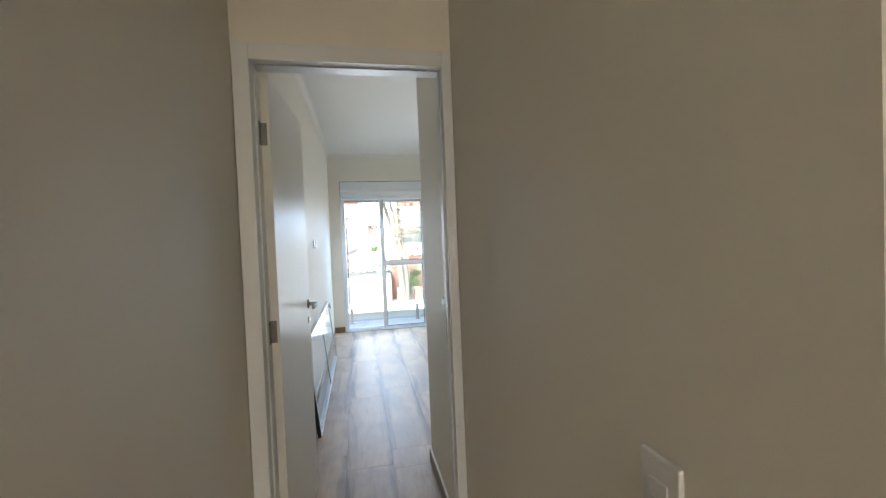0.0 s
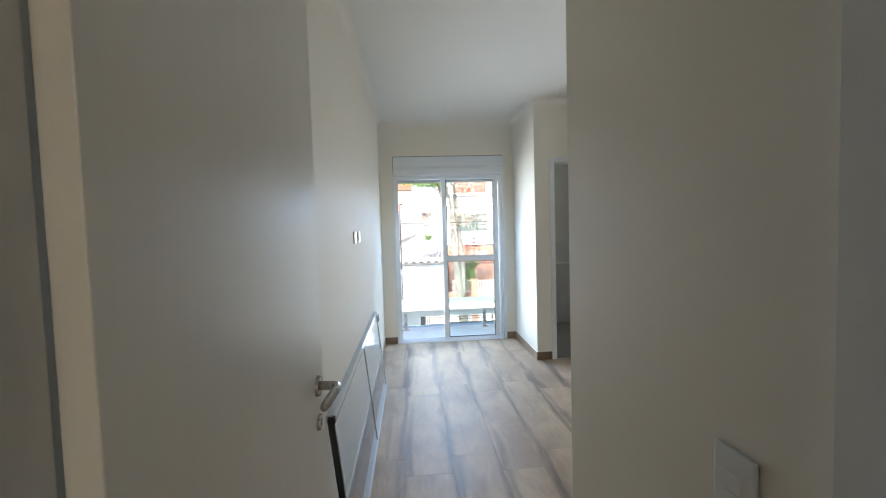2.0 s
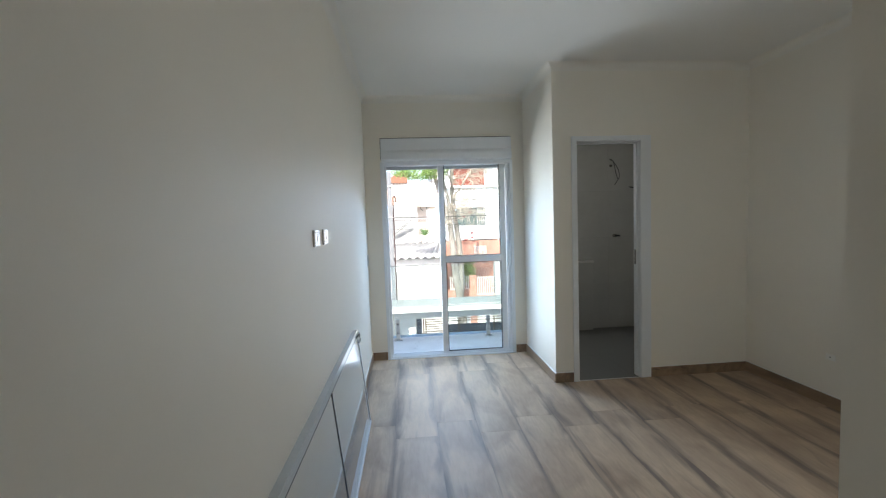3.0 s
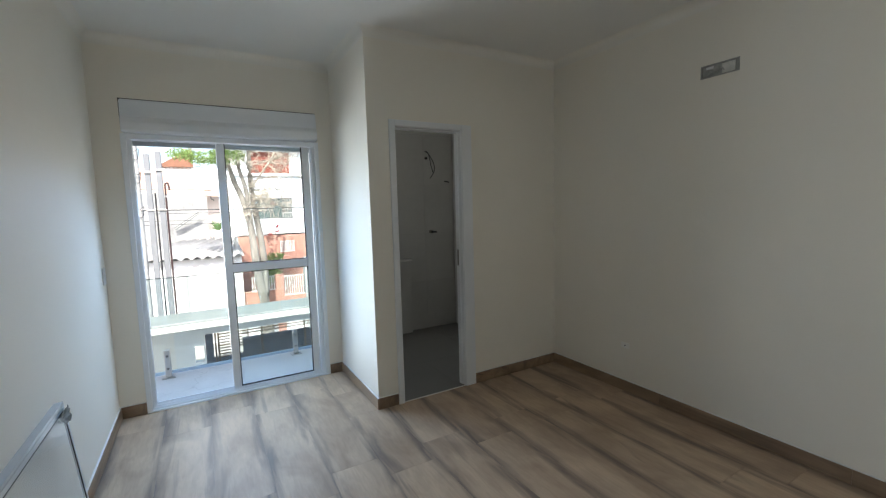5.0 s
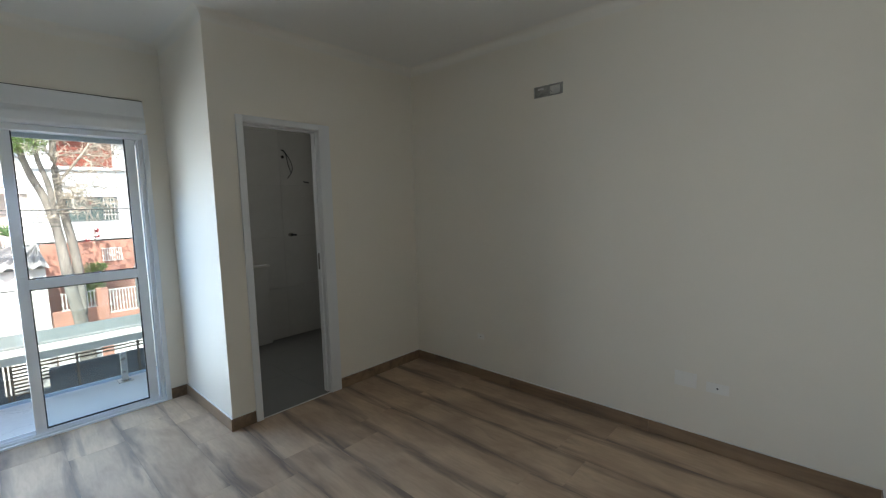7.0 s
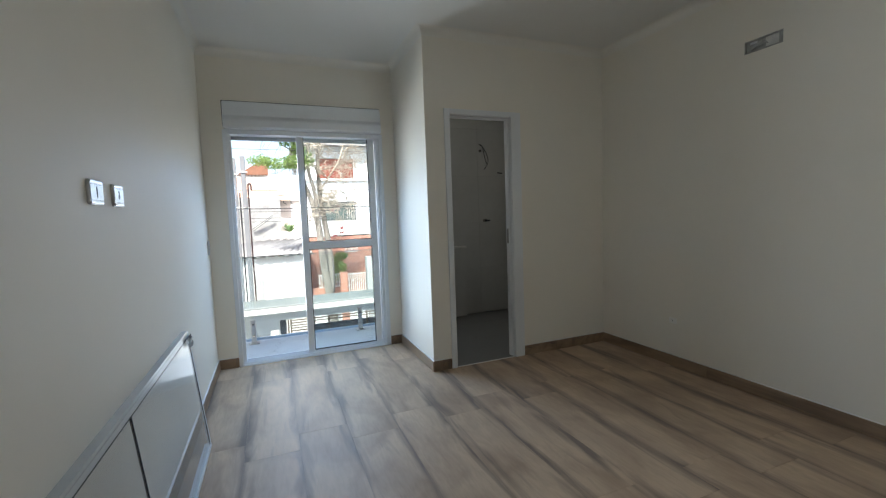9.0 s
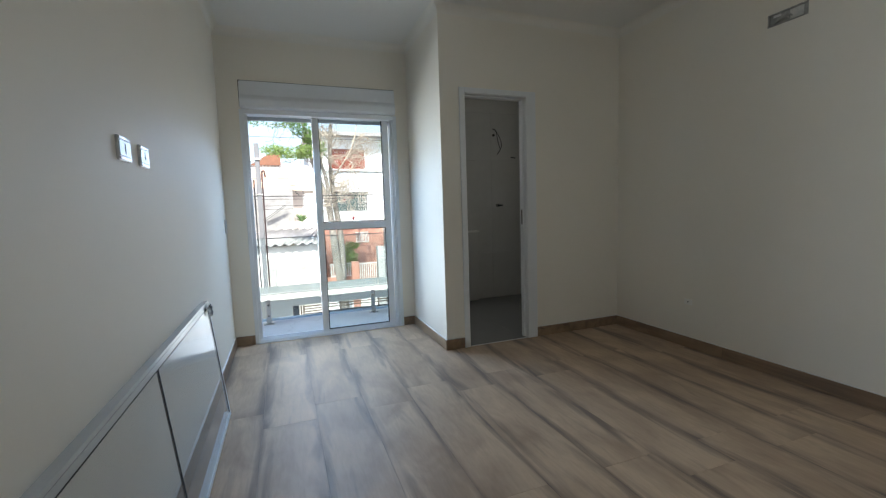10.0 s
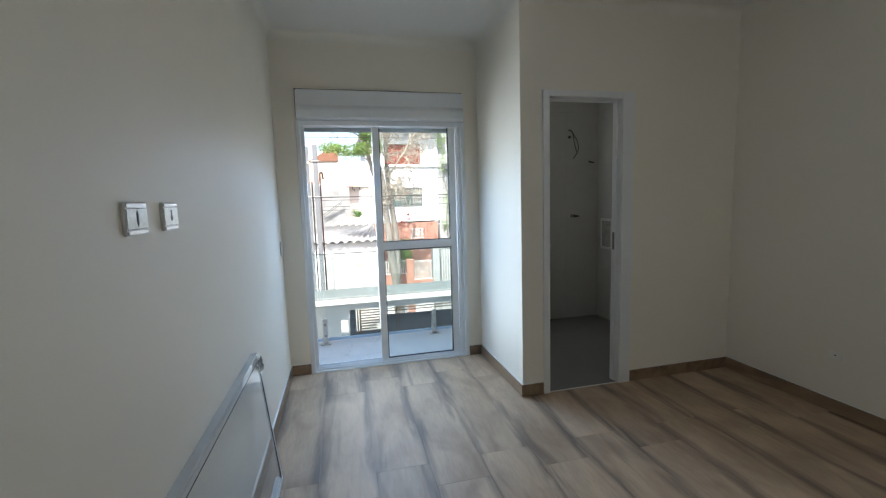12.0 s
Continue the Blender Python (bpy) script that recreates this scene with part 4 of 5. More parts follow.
def front_boundary():
    w = thing("front_wall", "white rendered front wall under a flat concrete canopy", "boundary wall", (0.9, 11.95, G0), kind="structure")
    ya, yb = 11.9, 12.05
    part("wall", boxes((-0.32, -0.01, ya, yb, G0, -0.45), (0.14, 0.165, ya, yb, G0, -0.45), (-0.01, 0.14, ya, yb, G0, -1.26), (-0.01, 0.14, ya, yb, -0.95, -0.45), (0.165, 6.5, ya, yb, -0.75, -0.45), (-6, -1.35, ya, yb, G0, -0.45)), BLUEWHITE, w)
    # whiter than the wall beside it, which puts sunlight into the colour
    part("wall", box(-1.348, -0.322, 11.98, 12.10, G0, -0.45), WHITEWASH, w, "white rendered bay, brighter in place of sunlight")
    part("canopy", box(-6, 6.5, 11.14, 12.2, -0.445, -0.352, bevel=0.004), WHITEWASH, w)
    part("canopy_top", box(-5.98, 6.48, 11.17, 12.18, -0.351, -0.345), CANOPY, w, "weathered grey waterproofing")
    part("canopy_lip", box(-5.98, 6.48, 11.20, 11.25, -0.3448, -0.318, bevel=0.004), FIBRO, w, "low raised edge of the canopy")
    g = thing("front_gate", "dark grey steel sliding gate with slatted top", "gate", (1.5, 11.97, G0))
    part("gate_sheet", boxes((0.17, 0.30, 11.93, 11.97, G0 + 0.03, -0.752), (0.80, 5.5, 11.945, 11.965, G0 + 0.03, -0.93), (0.30, 0.80, 11.945, 11.965, G0 + 0.03, -1.23)), GATE, g, "dark grey sheet steel panel")
    for x in (0.335, 0.385, 1.15, 1.98, 2.8, 3.6, 4.4):
        part("gate_post", box(x - 0.016, x + 0.016, 11.90, 11.945, G0 + 0.03, -0.755, bevel=0.002), SLAT, g)
    for k in range(9):
        z = -0.79 - 0.055 * k
        xr = 5.5 if k < 2 else (0.80 if k < 6 else 0.72)
        part("slat", box(0.40, xr, 11.915, 11.94, z - 0.011, z + 0.011), SLAT, g)


front_boundary()


def utility_poles():
    for xc, zt in ((-0.512, 2.60), (-0.335, 2.645)):
        p = thing("utility_pole", "square grey concrete service pole on the pavement", "pole", (xc, 12.35, G0), "service poles")
        part("shaft", box(xc - 0.045, xc + 0.045, 12.305, 12.395, G0, zt, bevel=0.008), POLE, p)
        part("bracket", boxes((xc - 0.085, xc + 0.085, 12.285, 12.30, zt - 0.35, zt - 0.315), bevel=0.003), STEEL, p)
        part("bracket", boxes((xc - 0.075, xc + 0.075, 12.287, 12.30, 1.58, 1.60), bevel=0.003), STEEL, p)
    c = thing("conduit", "dark hooked service conduit beside the pole", "conduit", (-0.265, 12.33, G0))
    pts = curve_pts([(-0.262, 12.33, G0), (-0.262, 12.33, -1), (-0.262, 12.33, 1.2), (-0.262, 12.33, 1.98), (-0.245, 12.33, 2.07), (-0.215, 12.33, 2.07), (-0.20, 12.33, 1.95)], 8)
    part("tube", add_tube(bmesh.new(), pts, [0.016] * len(pts), 8), PIPE, c, smooth=True)
    c = thing("conduit", "grey service conduit between the poles", "conduit", (-0.42, 12.33, G0))
    part("tube", add_rod(bmesh.new(), (-0.425, 12.33, G0), (-0.425, 12.33, 1.9), 0.014), WIRE, c)
    for xc in (-9.0, 14.0):
        p = thing("street_lighting_pole", "tall round concrete street pole", "pole", (xc, 13.35, G0), "street poles")
        part("shaft", add_rod(bmesh.new(), (xc, 13.35, G0), (xc, 13.35, 5.0), 0.19, 0.15, 20), POLE, p)
    p = thing("street_lighting_pole", "weathered street pole hung with cable bundles", "pole", (-0.80, 13.35, G0), "street poles")
    part("shaft", add_rod(bmesh.new(), (-0.80, 13.35, G0), (-0.80, 13.35, 5.0), 0.085, 0.07, 16), STAINED, p)
    for z, dx in ((2.75, 0.02), (2.30, 0.06), (1.62, 0.03)):
        part("cable_bundle", wire_bm([(-0.92, 13.24, z + 0.12), (-0.80 + dx, 13.22, z), (-0.70, 13.24, z + 0.05), (-0.74, 13.26, z - 0.16), (-0.86, 13.24, z - 0.10)], 0.007, 6), WIRE, p)
    for k, (z, y) in enumerate(((1.60, 13.30), (1.53, 13.33), (1.38, 13.38), (2.95, 13.3), (2.02, 13.35), (1.30, 13.42))):
        t = thing("overhead_cable", "thin black overhead street cable", "cable", (0, y, z), "street cables")
        part("cable", wire_bm([(-9, y, z + 0.10), (-3, y, z + 0.02), (1.5, y, z - 0.02), (6, y, z + 0.0), (14, y, z + 0.12)], 0.011 if k == 0 else 0.005, 8), WIRE, t)


utility_poles()


def garage():
    t = thing("garage", "white garage with a corrugated fibre-cement roof", "garage", (0, 20, G0))
    part("wall", boxes((-2.6, 1.42, 19.25, 19.4, G0, -0.02), (1.27, 1.42, 19.4, 22.6, G0, 0.10)), WHITEWASH, t)
    part("garage_gate", box(-0.55, -0.25, 19.2, 19.245, G0, -0.50), STAINED, t, "weathered side gate")
    part("door", boxes((-0.1, 1.15, 19.22, 19.247, G0, -0.60)), POT, t, "pale garage door")
    for x, z, mat, word in ((0.43, -0.80, PINKSPOT, "pale pink painted spot"), (0.70, -0.85, YELLOWSPOT, "pale yellow painted spot")):
        part("painted_spot", add_rod(bmesh.new(), (x, 19.2195, z), (x, 19.216, z), 0.11, 0.105, 14), mat, t, word)
    bm = bmesh.new()
    n, x0, x1 = 200, -3.6, 1.5
    rows = []
    for (y, z) in ((19.0, 0.04), (22.7, 0.46)):
        for dz in (0.0, 0.012):
            rows.append([bm.verts.new((min(x0 + (x1 - x0) * i / n + 0.5 * (y - 19.0), 1.52), y, z + dz + 0.045 * math.sin((x0 + (x1 - x0) * i / n) * math.tau / 0.31))) for i in range(n + 1)])
    for a, b in ((rows[0], rows[2]), (rows[3], rows[1]), (rows[1], rows[0]), (rows[2], rows[3])):
        for i in range(n):
            bm.faces.new((a[i], a[i + 1], b[i + 1], b[i]))
    part("roof", bm, FIBRO, t, "weathered grey corrugated roof sheets", smooth=True)


garage()


def window_unit(parent, x0, x1, y, z0, z1, cols, name="window", glass=WINDARK, frame=WINFRAME):
    w = part(name, boxes((x0, x1, y - 0.04, y, z0, z0 + 0.05), (x0, x1, y - 0.04, y, z1 - 0.05, z1), (x0, x0 + 0.05, y - 0.04, y, z0 + 0.05, z1 - 0.05), (x1 - 0.05, x1, y - 0.04, y, z0 + 0.05, z1 - 0.05)), frame, parent)
    for k in range(cols):
        a, b = x0 + 0.05 + (x1 - x0 - 0.1) * k / cols, x0 + 0.05 + (x1 - x0 - 0.1) * (k + 1) / cols
        part("pane", box(a, b - 0.03, y - 0.025, y - 0.015, z0 + 0.05, z1 - 0.05), glass, w)
        part("bar", box(b - 0.03, b, y - 0.035, y - 0.005, z0 + 0.05, z1 - 0.05), frame, w)
    return w


def iron_railing(parent, x0, x1, y, z0, z1, n, name="railing"):
    r = part(name, box(x0, x1, y - 0.012, y + 0.012, z0, z0 + 0.03), WHITEIRON, parent, "white painted iron railing")
    part("top_rail", box(x0, x1, y - 0.012, y + 0.012, z1 - 0.03, z1), WHITEIRON, r)
    for k in range(n):
        x = x0 + (x1 - x0) * (k + 0.5) / n
        part("bar", box(x - 0.012, x + 0.012, y - 0.01, y + 0.01, z0 + 0.03, z1 - 0.03), WHITEIRON, r)
        if k % 2 == 0:
            zm = z0 + (z1 - z0) * (0.62 if k % 4 else 0.38)
            part("bar", box(x - 0.03, x + 0.03, y - 0.011, y + 0.011, zm - 0.03, zm + 0.03), WHITEIRON, r)
    return r


def house_right():
    h = thing("house", "pale two-storey house with red shutters and brick base", "house", (3.4, 23.5, G0))
    y = 23.0
    x0, x1 = 1.55, 4.72
    rows = []
    rows.append((x0, x1, y, y + 0.2, 0.52, 1.19))
    rows += [(x0, 2.30, y, y + 0.2, 1.19, 2.10), (3.92, x1, y, y + 0.2, 1.19, 2.10)]
    rows.append((x0, x1, y, y + 0.2, 2.10, 3.17))
    rows += [(x0, 2.20, y, y + 0.2, 3.17, 4.10), (3.89, 4.03, y, y + 0.2, 3.17, 4.10), (4.56, x1, y, y + 0.2, 3.17, 4.10)]
    rows.append((x0, x1, y, y + 0.2, 4.10, 4.62))
    part("wall", boxes(*rows), BLUEWHITE, h)
    part("wall", boxes((x0, x0 + 0.2, y + 0.2, 31, G0, 4.62), (x1 - 0.2, x1, y + 0.2, 31, G0, 4.62), (x0, x1, 31, 31.2, G0, 4.62), (x0 + 0.2, x1 - 0.2, y + 0.5, y + 0.6, 0.5, 4.62)), BLUEWHITE, h)
    part("ledge", box(x0, x1, y - 0.10, y, 3.06, 3.14), WHITEWASH, h)
    part("wall", box(x0, 4.40, 22.0, 22.2, G0, 0.50), REDWALL, h, "red-painted brick parapet wall")
    part("roof", box(x0 - 0.35, x1 + 0.2, y - 0.55, 31.5, 4.62, 4.78), FIBRO, h, "grey overhanging eave slab")
    window_unit(h, 2.30, 3.92, y + 0.09, 1.19, 2.10, 4)
    part("curtain", box(2.38, 3.36, y + 0.10, y + 0.12, 1.24, 2.05), BLUEWHITE, h, "pale curtain behind the glass")
    for k in range(4):
        part("window_bar", box(3.50 + 0.1 * k, 3.515 + 0.1 * k, y + 0.01, y + 0.025, 1.24, 2.05), WHITEIRON, h)
    for k in range(3):
        part("window_bar", box(3.45, 3.88, y + 0.012, y + 0.024, 1.42 + 0.2 * k, 1.435 + 0.2 * k), WHITEIRON, h)
    s = part("shutter", boxes((2.20, 3.89, y + 0.06, y + 0.10, 3.17, 4.08)), SHUTTER, h, "red-brown wooden roller shutter")
    for k in range(18):
        z = 3.19 + k * 0.049
        part("slat", box(2.22, 3.87, y + 0.045, y + 0.06, z, z + 0.040), SHUTTER, s)
    window_unit(h, 4.03, 4.56, y + 0.09, 3.19, 4.10, 1, glass=BLUEWHITE, frame=WHITEIRON)
    iron_railing(h, 3.12, 3.72, 21.98, -0.22, 0.24, 9)
    n = thing("neighbour_house", "grey rendered neighbouring house with a small balcony", "house", (6.2, 23.4, G0))
    part("wall", boxes((4.76, 9.5, 23.2, 23.4, G0, 5.2), (9.3, 9.5, 23.4, 30, G0, 5.2)), STAINED, n)
    part("balcony", box(4.55, 6.4, 22.2, 23.19, -0.45, 0.35), STAINED, n, "grey concrete balcony front")
    part("ac_unit", box(4.95, 5.45, 22.95, 23.19, 2.9, 3.2, bevel=0.02), WINFRAME, n)
    part("window", box(4.95, 5.7, 23.14, 23.19, -2.2, -0.7), WINFRAME, n)


house_right()


def front_fence():
    f = thing("front_fence", "red-painted front wall with white iron railings", "fence", (2.7, 19, G0))
    y = 19.0
    part("wall", boxes((1.44, 2.44, y - 0.08, y + 0.08, G0, -1.28), (2.71, 3.45, y - 0.08, y + 0.08, G0, -1.54)), REDWALL, f)
    # made-up pale strip in place of the sunlit pavement behind the gate slats
    part("pavement_strip", boxes((1.44, 2.43, y - 0.10, y - 0.081, G0, -2.15), (2.72, 3.44, y - 0.10, y - 0.081, G0, -2.15)), WHITEWASH, f, "added pale strip standing in for sunlit pavement")
    part("pillar", box(2.44, 2.71, y - 0.12, y + 0.12, G0, -0.74, bevel=0.01), REDWALL, f)
    part("pillar", box(3.45, 3.72, y - 0.14, y + 0.14, G0, -0.20, bevel=0.01), STAINED, f, "tall grey rendered pillar")
    iron_railing(f, 1.64, 2.43, y, -1.28, -0.78, 10)
    iron_railing(f, 2.73, 3.43, y, -1.54, -0.82, 9)
    g = thing("iron_gate", "tall barred iron street gate", "gate", (3.95, 19, G0))
    part("gate_frame", boxes((3.73, 3.77, y - 0.02, y + 0.02, G0 + 0.05, -0.40), (4.6, 4.64, y - 0.02, y + 0.02, G0 + 0.05, -0.40), (3.77, 4.6, y - 0.02, y + 0.02, -0.44, -0.40)), WINFRAME, g)
    for k in range(8):
        x = 3.84 + 0.1 * k
        part("bar", box(x - 0.012, x + 0.012, y - 0.012, y + 0.012, G0 + 0.05, -0.44), WHITEIRON, g)
    part("backing", box(3.77, 4.6, y + 0.3, y + 0.32, G0, -0.42), STAINED, g)
    r = thing("red_brick_wall", "red brick garden wall behind the fence", "wall", (3.0, 20.5, G0))
    part("wall", box(2.62, 3.5, 20.4, 20.6, G0, -0.25), REDWALL, r)


front_fence()


def house_left():
    h = thing("house_left", "white house with terracotta roof and roof terrace", "house", (0.2, 24, G0))
    part("wall", boxes((-6, 0.50, 23.9, 24.1, G0, 2.30), (1.52, 1.56, 23.9, 24.1, G0, 3.3), (0.50, 1.52, 23.9, 24.1, 2.24, 3.30), (1.0, 1.52, 24.1, 26.0, 2.6, 3.30), (-6, 1.5, 30, 30.2, G0, 3.3), (-6, -5.8, 24.1, 30, G0, 3.3)), WHITEWASH, h)
    part("porch", boxes((0.50, 1.52, 24.02, 24.12, 0.3, 2.24)), PINKWALL, h, "shaded pinkish porch recess")
    part("door", box(1.02, 1.5, 23.975, 24.018, 0.42, 2.05), WHITEWASH, h, "white terrace door")
    part("terrace", box(-0.8, 1.5, 22.6, 23.898, 0.10, 0.42), WHITEWASH, h)
    iron_railing(h, 0.05, 1.5, 22.62, 0.42, 0.80, 16)
    for k in range(2):
        part("hook", wire_bm([(0.74 + 0.32 * k, 24.00, 2.24), (0.74 + 0.32 * k, 23.96, 2.12), (0.82 + 0.32 * k, 23.95, 2.10), (0.84 + 0.32 * k, 23.95, 2.02)], 0.02), WINFRAME, h)
    # stained party wall, running back from the street
    s = thing("party_wall", "weathered stained party wall beside the garage", "wall", (-0.3, 22, G0))
    bm = bmesh.new()
    add_box(bm, -1.3, 1.3, -0.08, 0.08, G0, 2.28, turn=Matrix.Translation((-0.55, 22.4, 0)) @ Matrix.Rotation(radians(35), 4, "Z"))
    part("wall", bm, STAINED, s)
    bm = bmesh.new()
    add_rod(bm, (-0.62, 22.15, 0.98), (0.22, 22.62, 1.56), 0.018)
    add_rod(bm, (-0.60, 22.15, 0.90), (0.22, 22.62, 1.49), 0.018)
    part("handrail", bm, WINFRAME, s, "thin sloping handrail")
    # roofs
    r = thing("tiled_roof", "pale tiled roof slope of the white house", "roof", (-1, 24, 2.3))
    rows = 10
    for k in range(rows):
        ya, yb = 23.38 + 0.26 * k, 23.38 + 0.26 * (k + 1) + 0.03
        za, zb = 2.20 + 0.115 * k, 2.20 + 0.115 * (k + 1)
        bm = bmesh.new()
        v = []
        for (x, dz) in ((-6.0, 0.55), (1.0, 0.0)):
            v.append([bm.verts.new((x, yy, zz + dz)) for yy, zz in ((ya, za + 0.035), (yb, zb + 0.010), (yb, zb - 0.03), (ya, za - 0.005))])
        for i in range(4):
            bm.faces.new((v[0][i], v[0][(i + 1) % 4], v[1][(i + 1) % 4], v[1][i]))
        bm.faces.new(v[0])
        bm.faces.new(v[1][::-1])
        part("tile_course", bm, PALETILE, r)
    u = thing("upper_roof", "orange tiled gable roof behind", "roof", (-0.6, 27, 4))
    bm = bmesh.new()
    a = [(-1.35, 27.0, 3.75), (0.15, 27.0, 3.75), (0.15, 27.0, 4.66), (-1.35, 30, 3.75), (0.15, 30, 3.75), (0.15, 30, 4.66)]
    v = [bm.verts.new(p) for p in a]
    for f in ((0, 1, 2), (3, 5, 4), (0, 2, 5, 3), (1, 4, 5, 2), (0, 3, 4, 1)):
        bm.faces.new([v[i] for i in f])
    part("gable", bm, ROOFTILE, u)
    bm = bmesh.new()
    for k in range(9):
        x = -1.35 + k * 0.17
        add_box(bm, x, x + 0.05, 26.9, 26.99, 3.68, 3.75)
    part("rafter_end", bm, ROOFTILE, u)
    part("wall", box(-1.5, 3.0, 27.1, 27.3, G0, 3.74), WHITEWASH, u)


house_left()


# ---------- plants ----------
def add_leaf(bm, p, d, up, length, width):
    d = d.normalized()
    s = d.cross(up)
    if s.length < 1e-3:
        s = d.cross(Vector((1, 0, 0)))
    s.normalize()
    n = s.cross(d)
    pts = [p, p + d * length * 0.45 + s * width * 0.5 + n * width * 0.12, p + d * length, p + d * length * 0.45 - s * width * 0.5 + n * width * 0.12]
    vs = [bm.verts.new(q) for q in pts]
    bm.faces.new((vs[0], vs[1], vs[2]))
    bm.faces.new((vs[0], vs[2], vs[3]))


def leaf_cloud(centres, n, rng, length, width, droop=0.3):
    bm = bmesh.new()
    for _ in range(n):
        c, r = rng.choice(centres)
        while True:
            o = Vector((rng.uniform(-1, 1), rng.uniform(-1, 1), rng.uniform(-1, 1)))
            if o.length < 1:
                break
        p = Vector(c) + Vector((o.x * r[0], o.y * r[1], o.z * r[2]))
        d = Vector((rng.gauss(0, 1), rng.gauss(0, 1), rng.gauss(-droop, 0.6)))
        add_leaf(bm, p, d, Vector((rng.gauss(0, 0.4), rng.gauss(0, 0.4), 1)), length * rng.uniform(0.6, 1.3), width * rng.uniform(0.7, 1.2))
    return bm


def twig_tree(bm, rng, p, d, length, r, depth):
    """A crooked bare twig that forks again and again and droops at its tips."""
    pts, rad = [p], [r]
    q = Vector(p)
    dd = Vector(d).normalized()
    bend = Vector((rng.gauss(0, 0.16), rng.gauss(0, 0.16), rng.gauss(-0.03, 0.18)))
    for k in range(5):
        dd = (dd + bend + Vector((rng.gauss(0, 0.14), rng.gauss(0, 0.14), rng.gauss(0, 0.14)))).normalized()
        q = q + dd * length / 5
        pts.append(q.copy())
        rad.append(max(r * (1 - 0.11 * (k + 1)), 0.0065))
    add_tube(bm, pts, rad, 4)
    if depth:
        for k in range(4 if depth > 1 else 3):
            i = rng.randint(1, 5)
            nd = (dd + Vector((rng.gauss(0, 0.8), rng.gauss(0, 0.6), rng.gauss(0.0, 0.7)))).normalized()
            twig_tree(bm, rng, pts[i], nd, length * rng.uniform(0.5, 0.8), rad[i] * 0.68, depth - 1)


def street_tree():
    t = thing("street_tree", "forked grey street tree, half bare, half in leaf", "tree", (2.0, 18.1, G0))
    y = 18.1
    rng = random.Random(11)
    p1 = curve_pts([(2.02, y, G0), (1.98, y, -2.2), (1.93, y, -1.4), (1.80, y, -0.5), (1.72, y, 0.5), (1.66, y, 1.1), (1.50, y + 0.05, 1.9), (1.28, y, 2.5), (1.13, y - 0.1, 3.1), (0.98, y - 0.2, 3.9), (0.75, y - 0.3, 4.7)], 5)
    n = len(p1)
    part("trunk", add_tube(bmesh.new(), p1, [0.225 - 0.185 * (i / n) ** 0.6 for i in range(n)], 12), BARK, t, smooth=True)
    p2 = curve_pts([(1.98, y + 0.02, -1.3), (2.02, y + 0.1, -0.4), (1.98, y + 0.15, 0.5), (1.88, y + 0.2, 1.4), (1.80, y + 0.2, 2.2), (1.78, y + 0.2, 3.1), (1.84, y + 0.2, 4.0), (1.95, y + 0.1, 5.2)], 5)
    n = len(p2)
    part("limb", add_tube(bmesh.new(), p2, [0.13 - 0.08 * (i / n) for i in range(n)], 10), BARK, t, smooth=True)
    p3 = curve_pts([(1.70, y, 0.95), (1.64, y - 0.1, 1.7), (1.58, y - 0.15, 2.3), (1.42, y - 0.2, 3.0), (1.45, y - 0.3, 3.9)], 5)
    n = len(p3)
    part("limb", add_tube(bmesh.new(), p3, [0.085 - 0.045 * (i / n) for i in range(n)], 9), BARK, t, smooth=True)
    p4 = curve_pts([(1.80, y + 0.15, 2.3), (2.2, y - 0.1, 2.9), (2.45, y - 0.3, 3.3), (2.62, y - 0.4, 3.9), (2.72, y - 0.5, 4.6)], 5)
    n = len(p4)
    part("limb", add_tube(bmesh.new(), p4, [0.04 - 0.022 * (i / n) for i in range(n)], 8), TWIG, t, smooth=True)
    bm = bmesh.new()
    for a, d, l in (((1.85, y + 0.1, 1.5), (1, -0.3, 0.1), 0.75), ((1.82, y, 1.9), (1, -0.5, 0.3), 0.7), ((1.80, y + 0.1, 2.5), (1, -0.3, 0.5), 0.9), ((1.80, y, 3.0), (1, -0.2, 0.4), 0.9), ((1.8, y, 3.4), (0.6, -0.4, 0.7), 0.8), ((1.78, y, 2.8), (-0.8, -0.5, 0.6), 0.6), ((1.82, y, 3.6), (-0.6, -0.4, 0.5), 0.6), ((2.3, y - 0.2, 3.0), (1, 0, -0.5), 0.7), ((2.5, y - 0.3, 3.5), (1, 0, -0.4), 0.6), ((1.85, y + 0.1, 1.45), (-0.9, -0.5, 0.3), 0.45), ((1.84, y, 2.1), (0.9, -0.4, -0.3), 0.6)):
        for k in range(2):
            twig_tree(bm, rng, Vector(a) + Vector((0, 0, 0.12 * k)), d, l * 1.0, 0.022, 3)
    tagged(part("twig", bm, TWIG, t, "tangle of pale bare twigs"), kind="stuff")
    crown = [((-0.05, y - 0.3, 3.28), (0.42, 0.5, 0.16)), ((0.45, y - 0.3, 3.18), (0.45, 0.5, 0.2)), ((0.95, y - 0.3, 3.25), (0.35, 0.5, 0.25)), ((1.35, y - 0.2, 3.35), (0.3, 0.5, 0.35)), ((1.1, y - 0.3, 3.7), (0.25, 0.4, 0.2))]
    tagged(part("crown", leaf_cloud(crown, 2700, rng, 0.11, 0.045), LEAF, t, "feathery light green foliage"), kind="stuff")
    upper = [((-0.6, y - 0.4, 4.35), (0.6, 0.8, 0.35)), ((0.3, y - 0.4, 4.20), (0.55, 0.8, 0.28)), ((0.8, y - 0.4, 4.0), (0.35, 0.6, 0.25)), ((1.2, y - 0.2, 4.6), (1.0, 1.0, 0.35)), ((2.4, y - 0.3, 4.9), (0.8, 0.8, 0.35))]
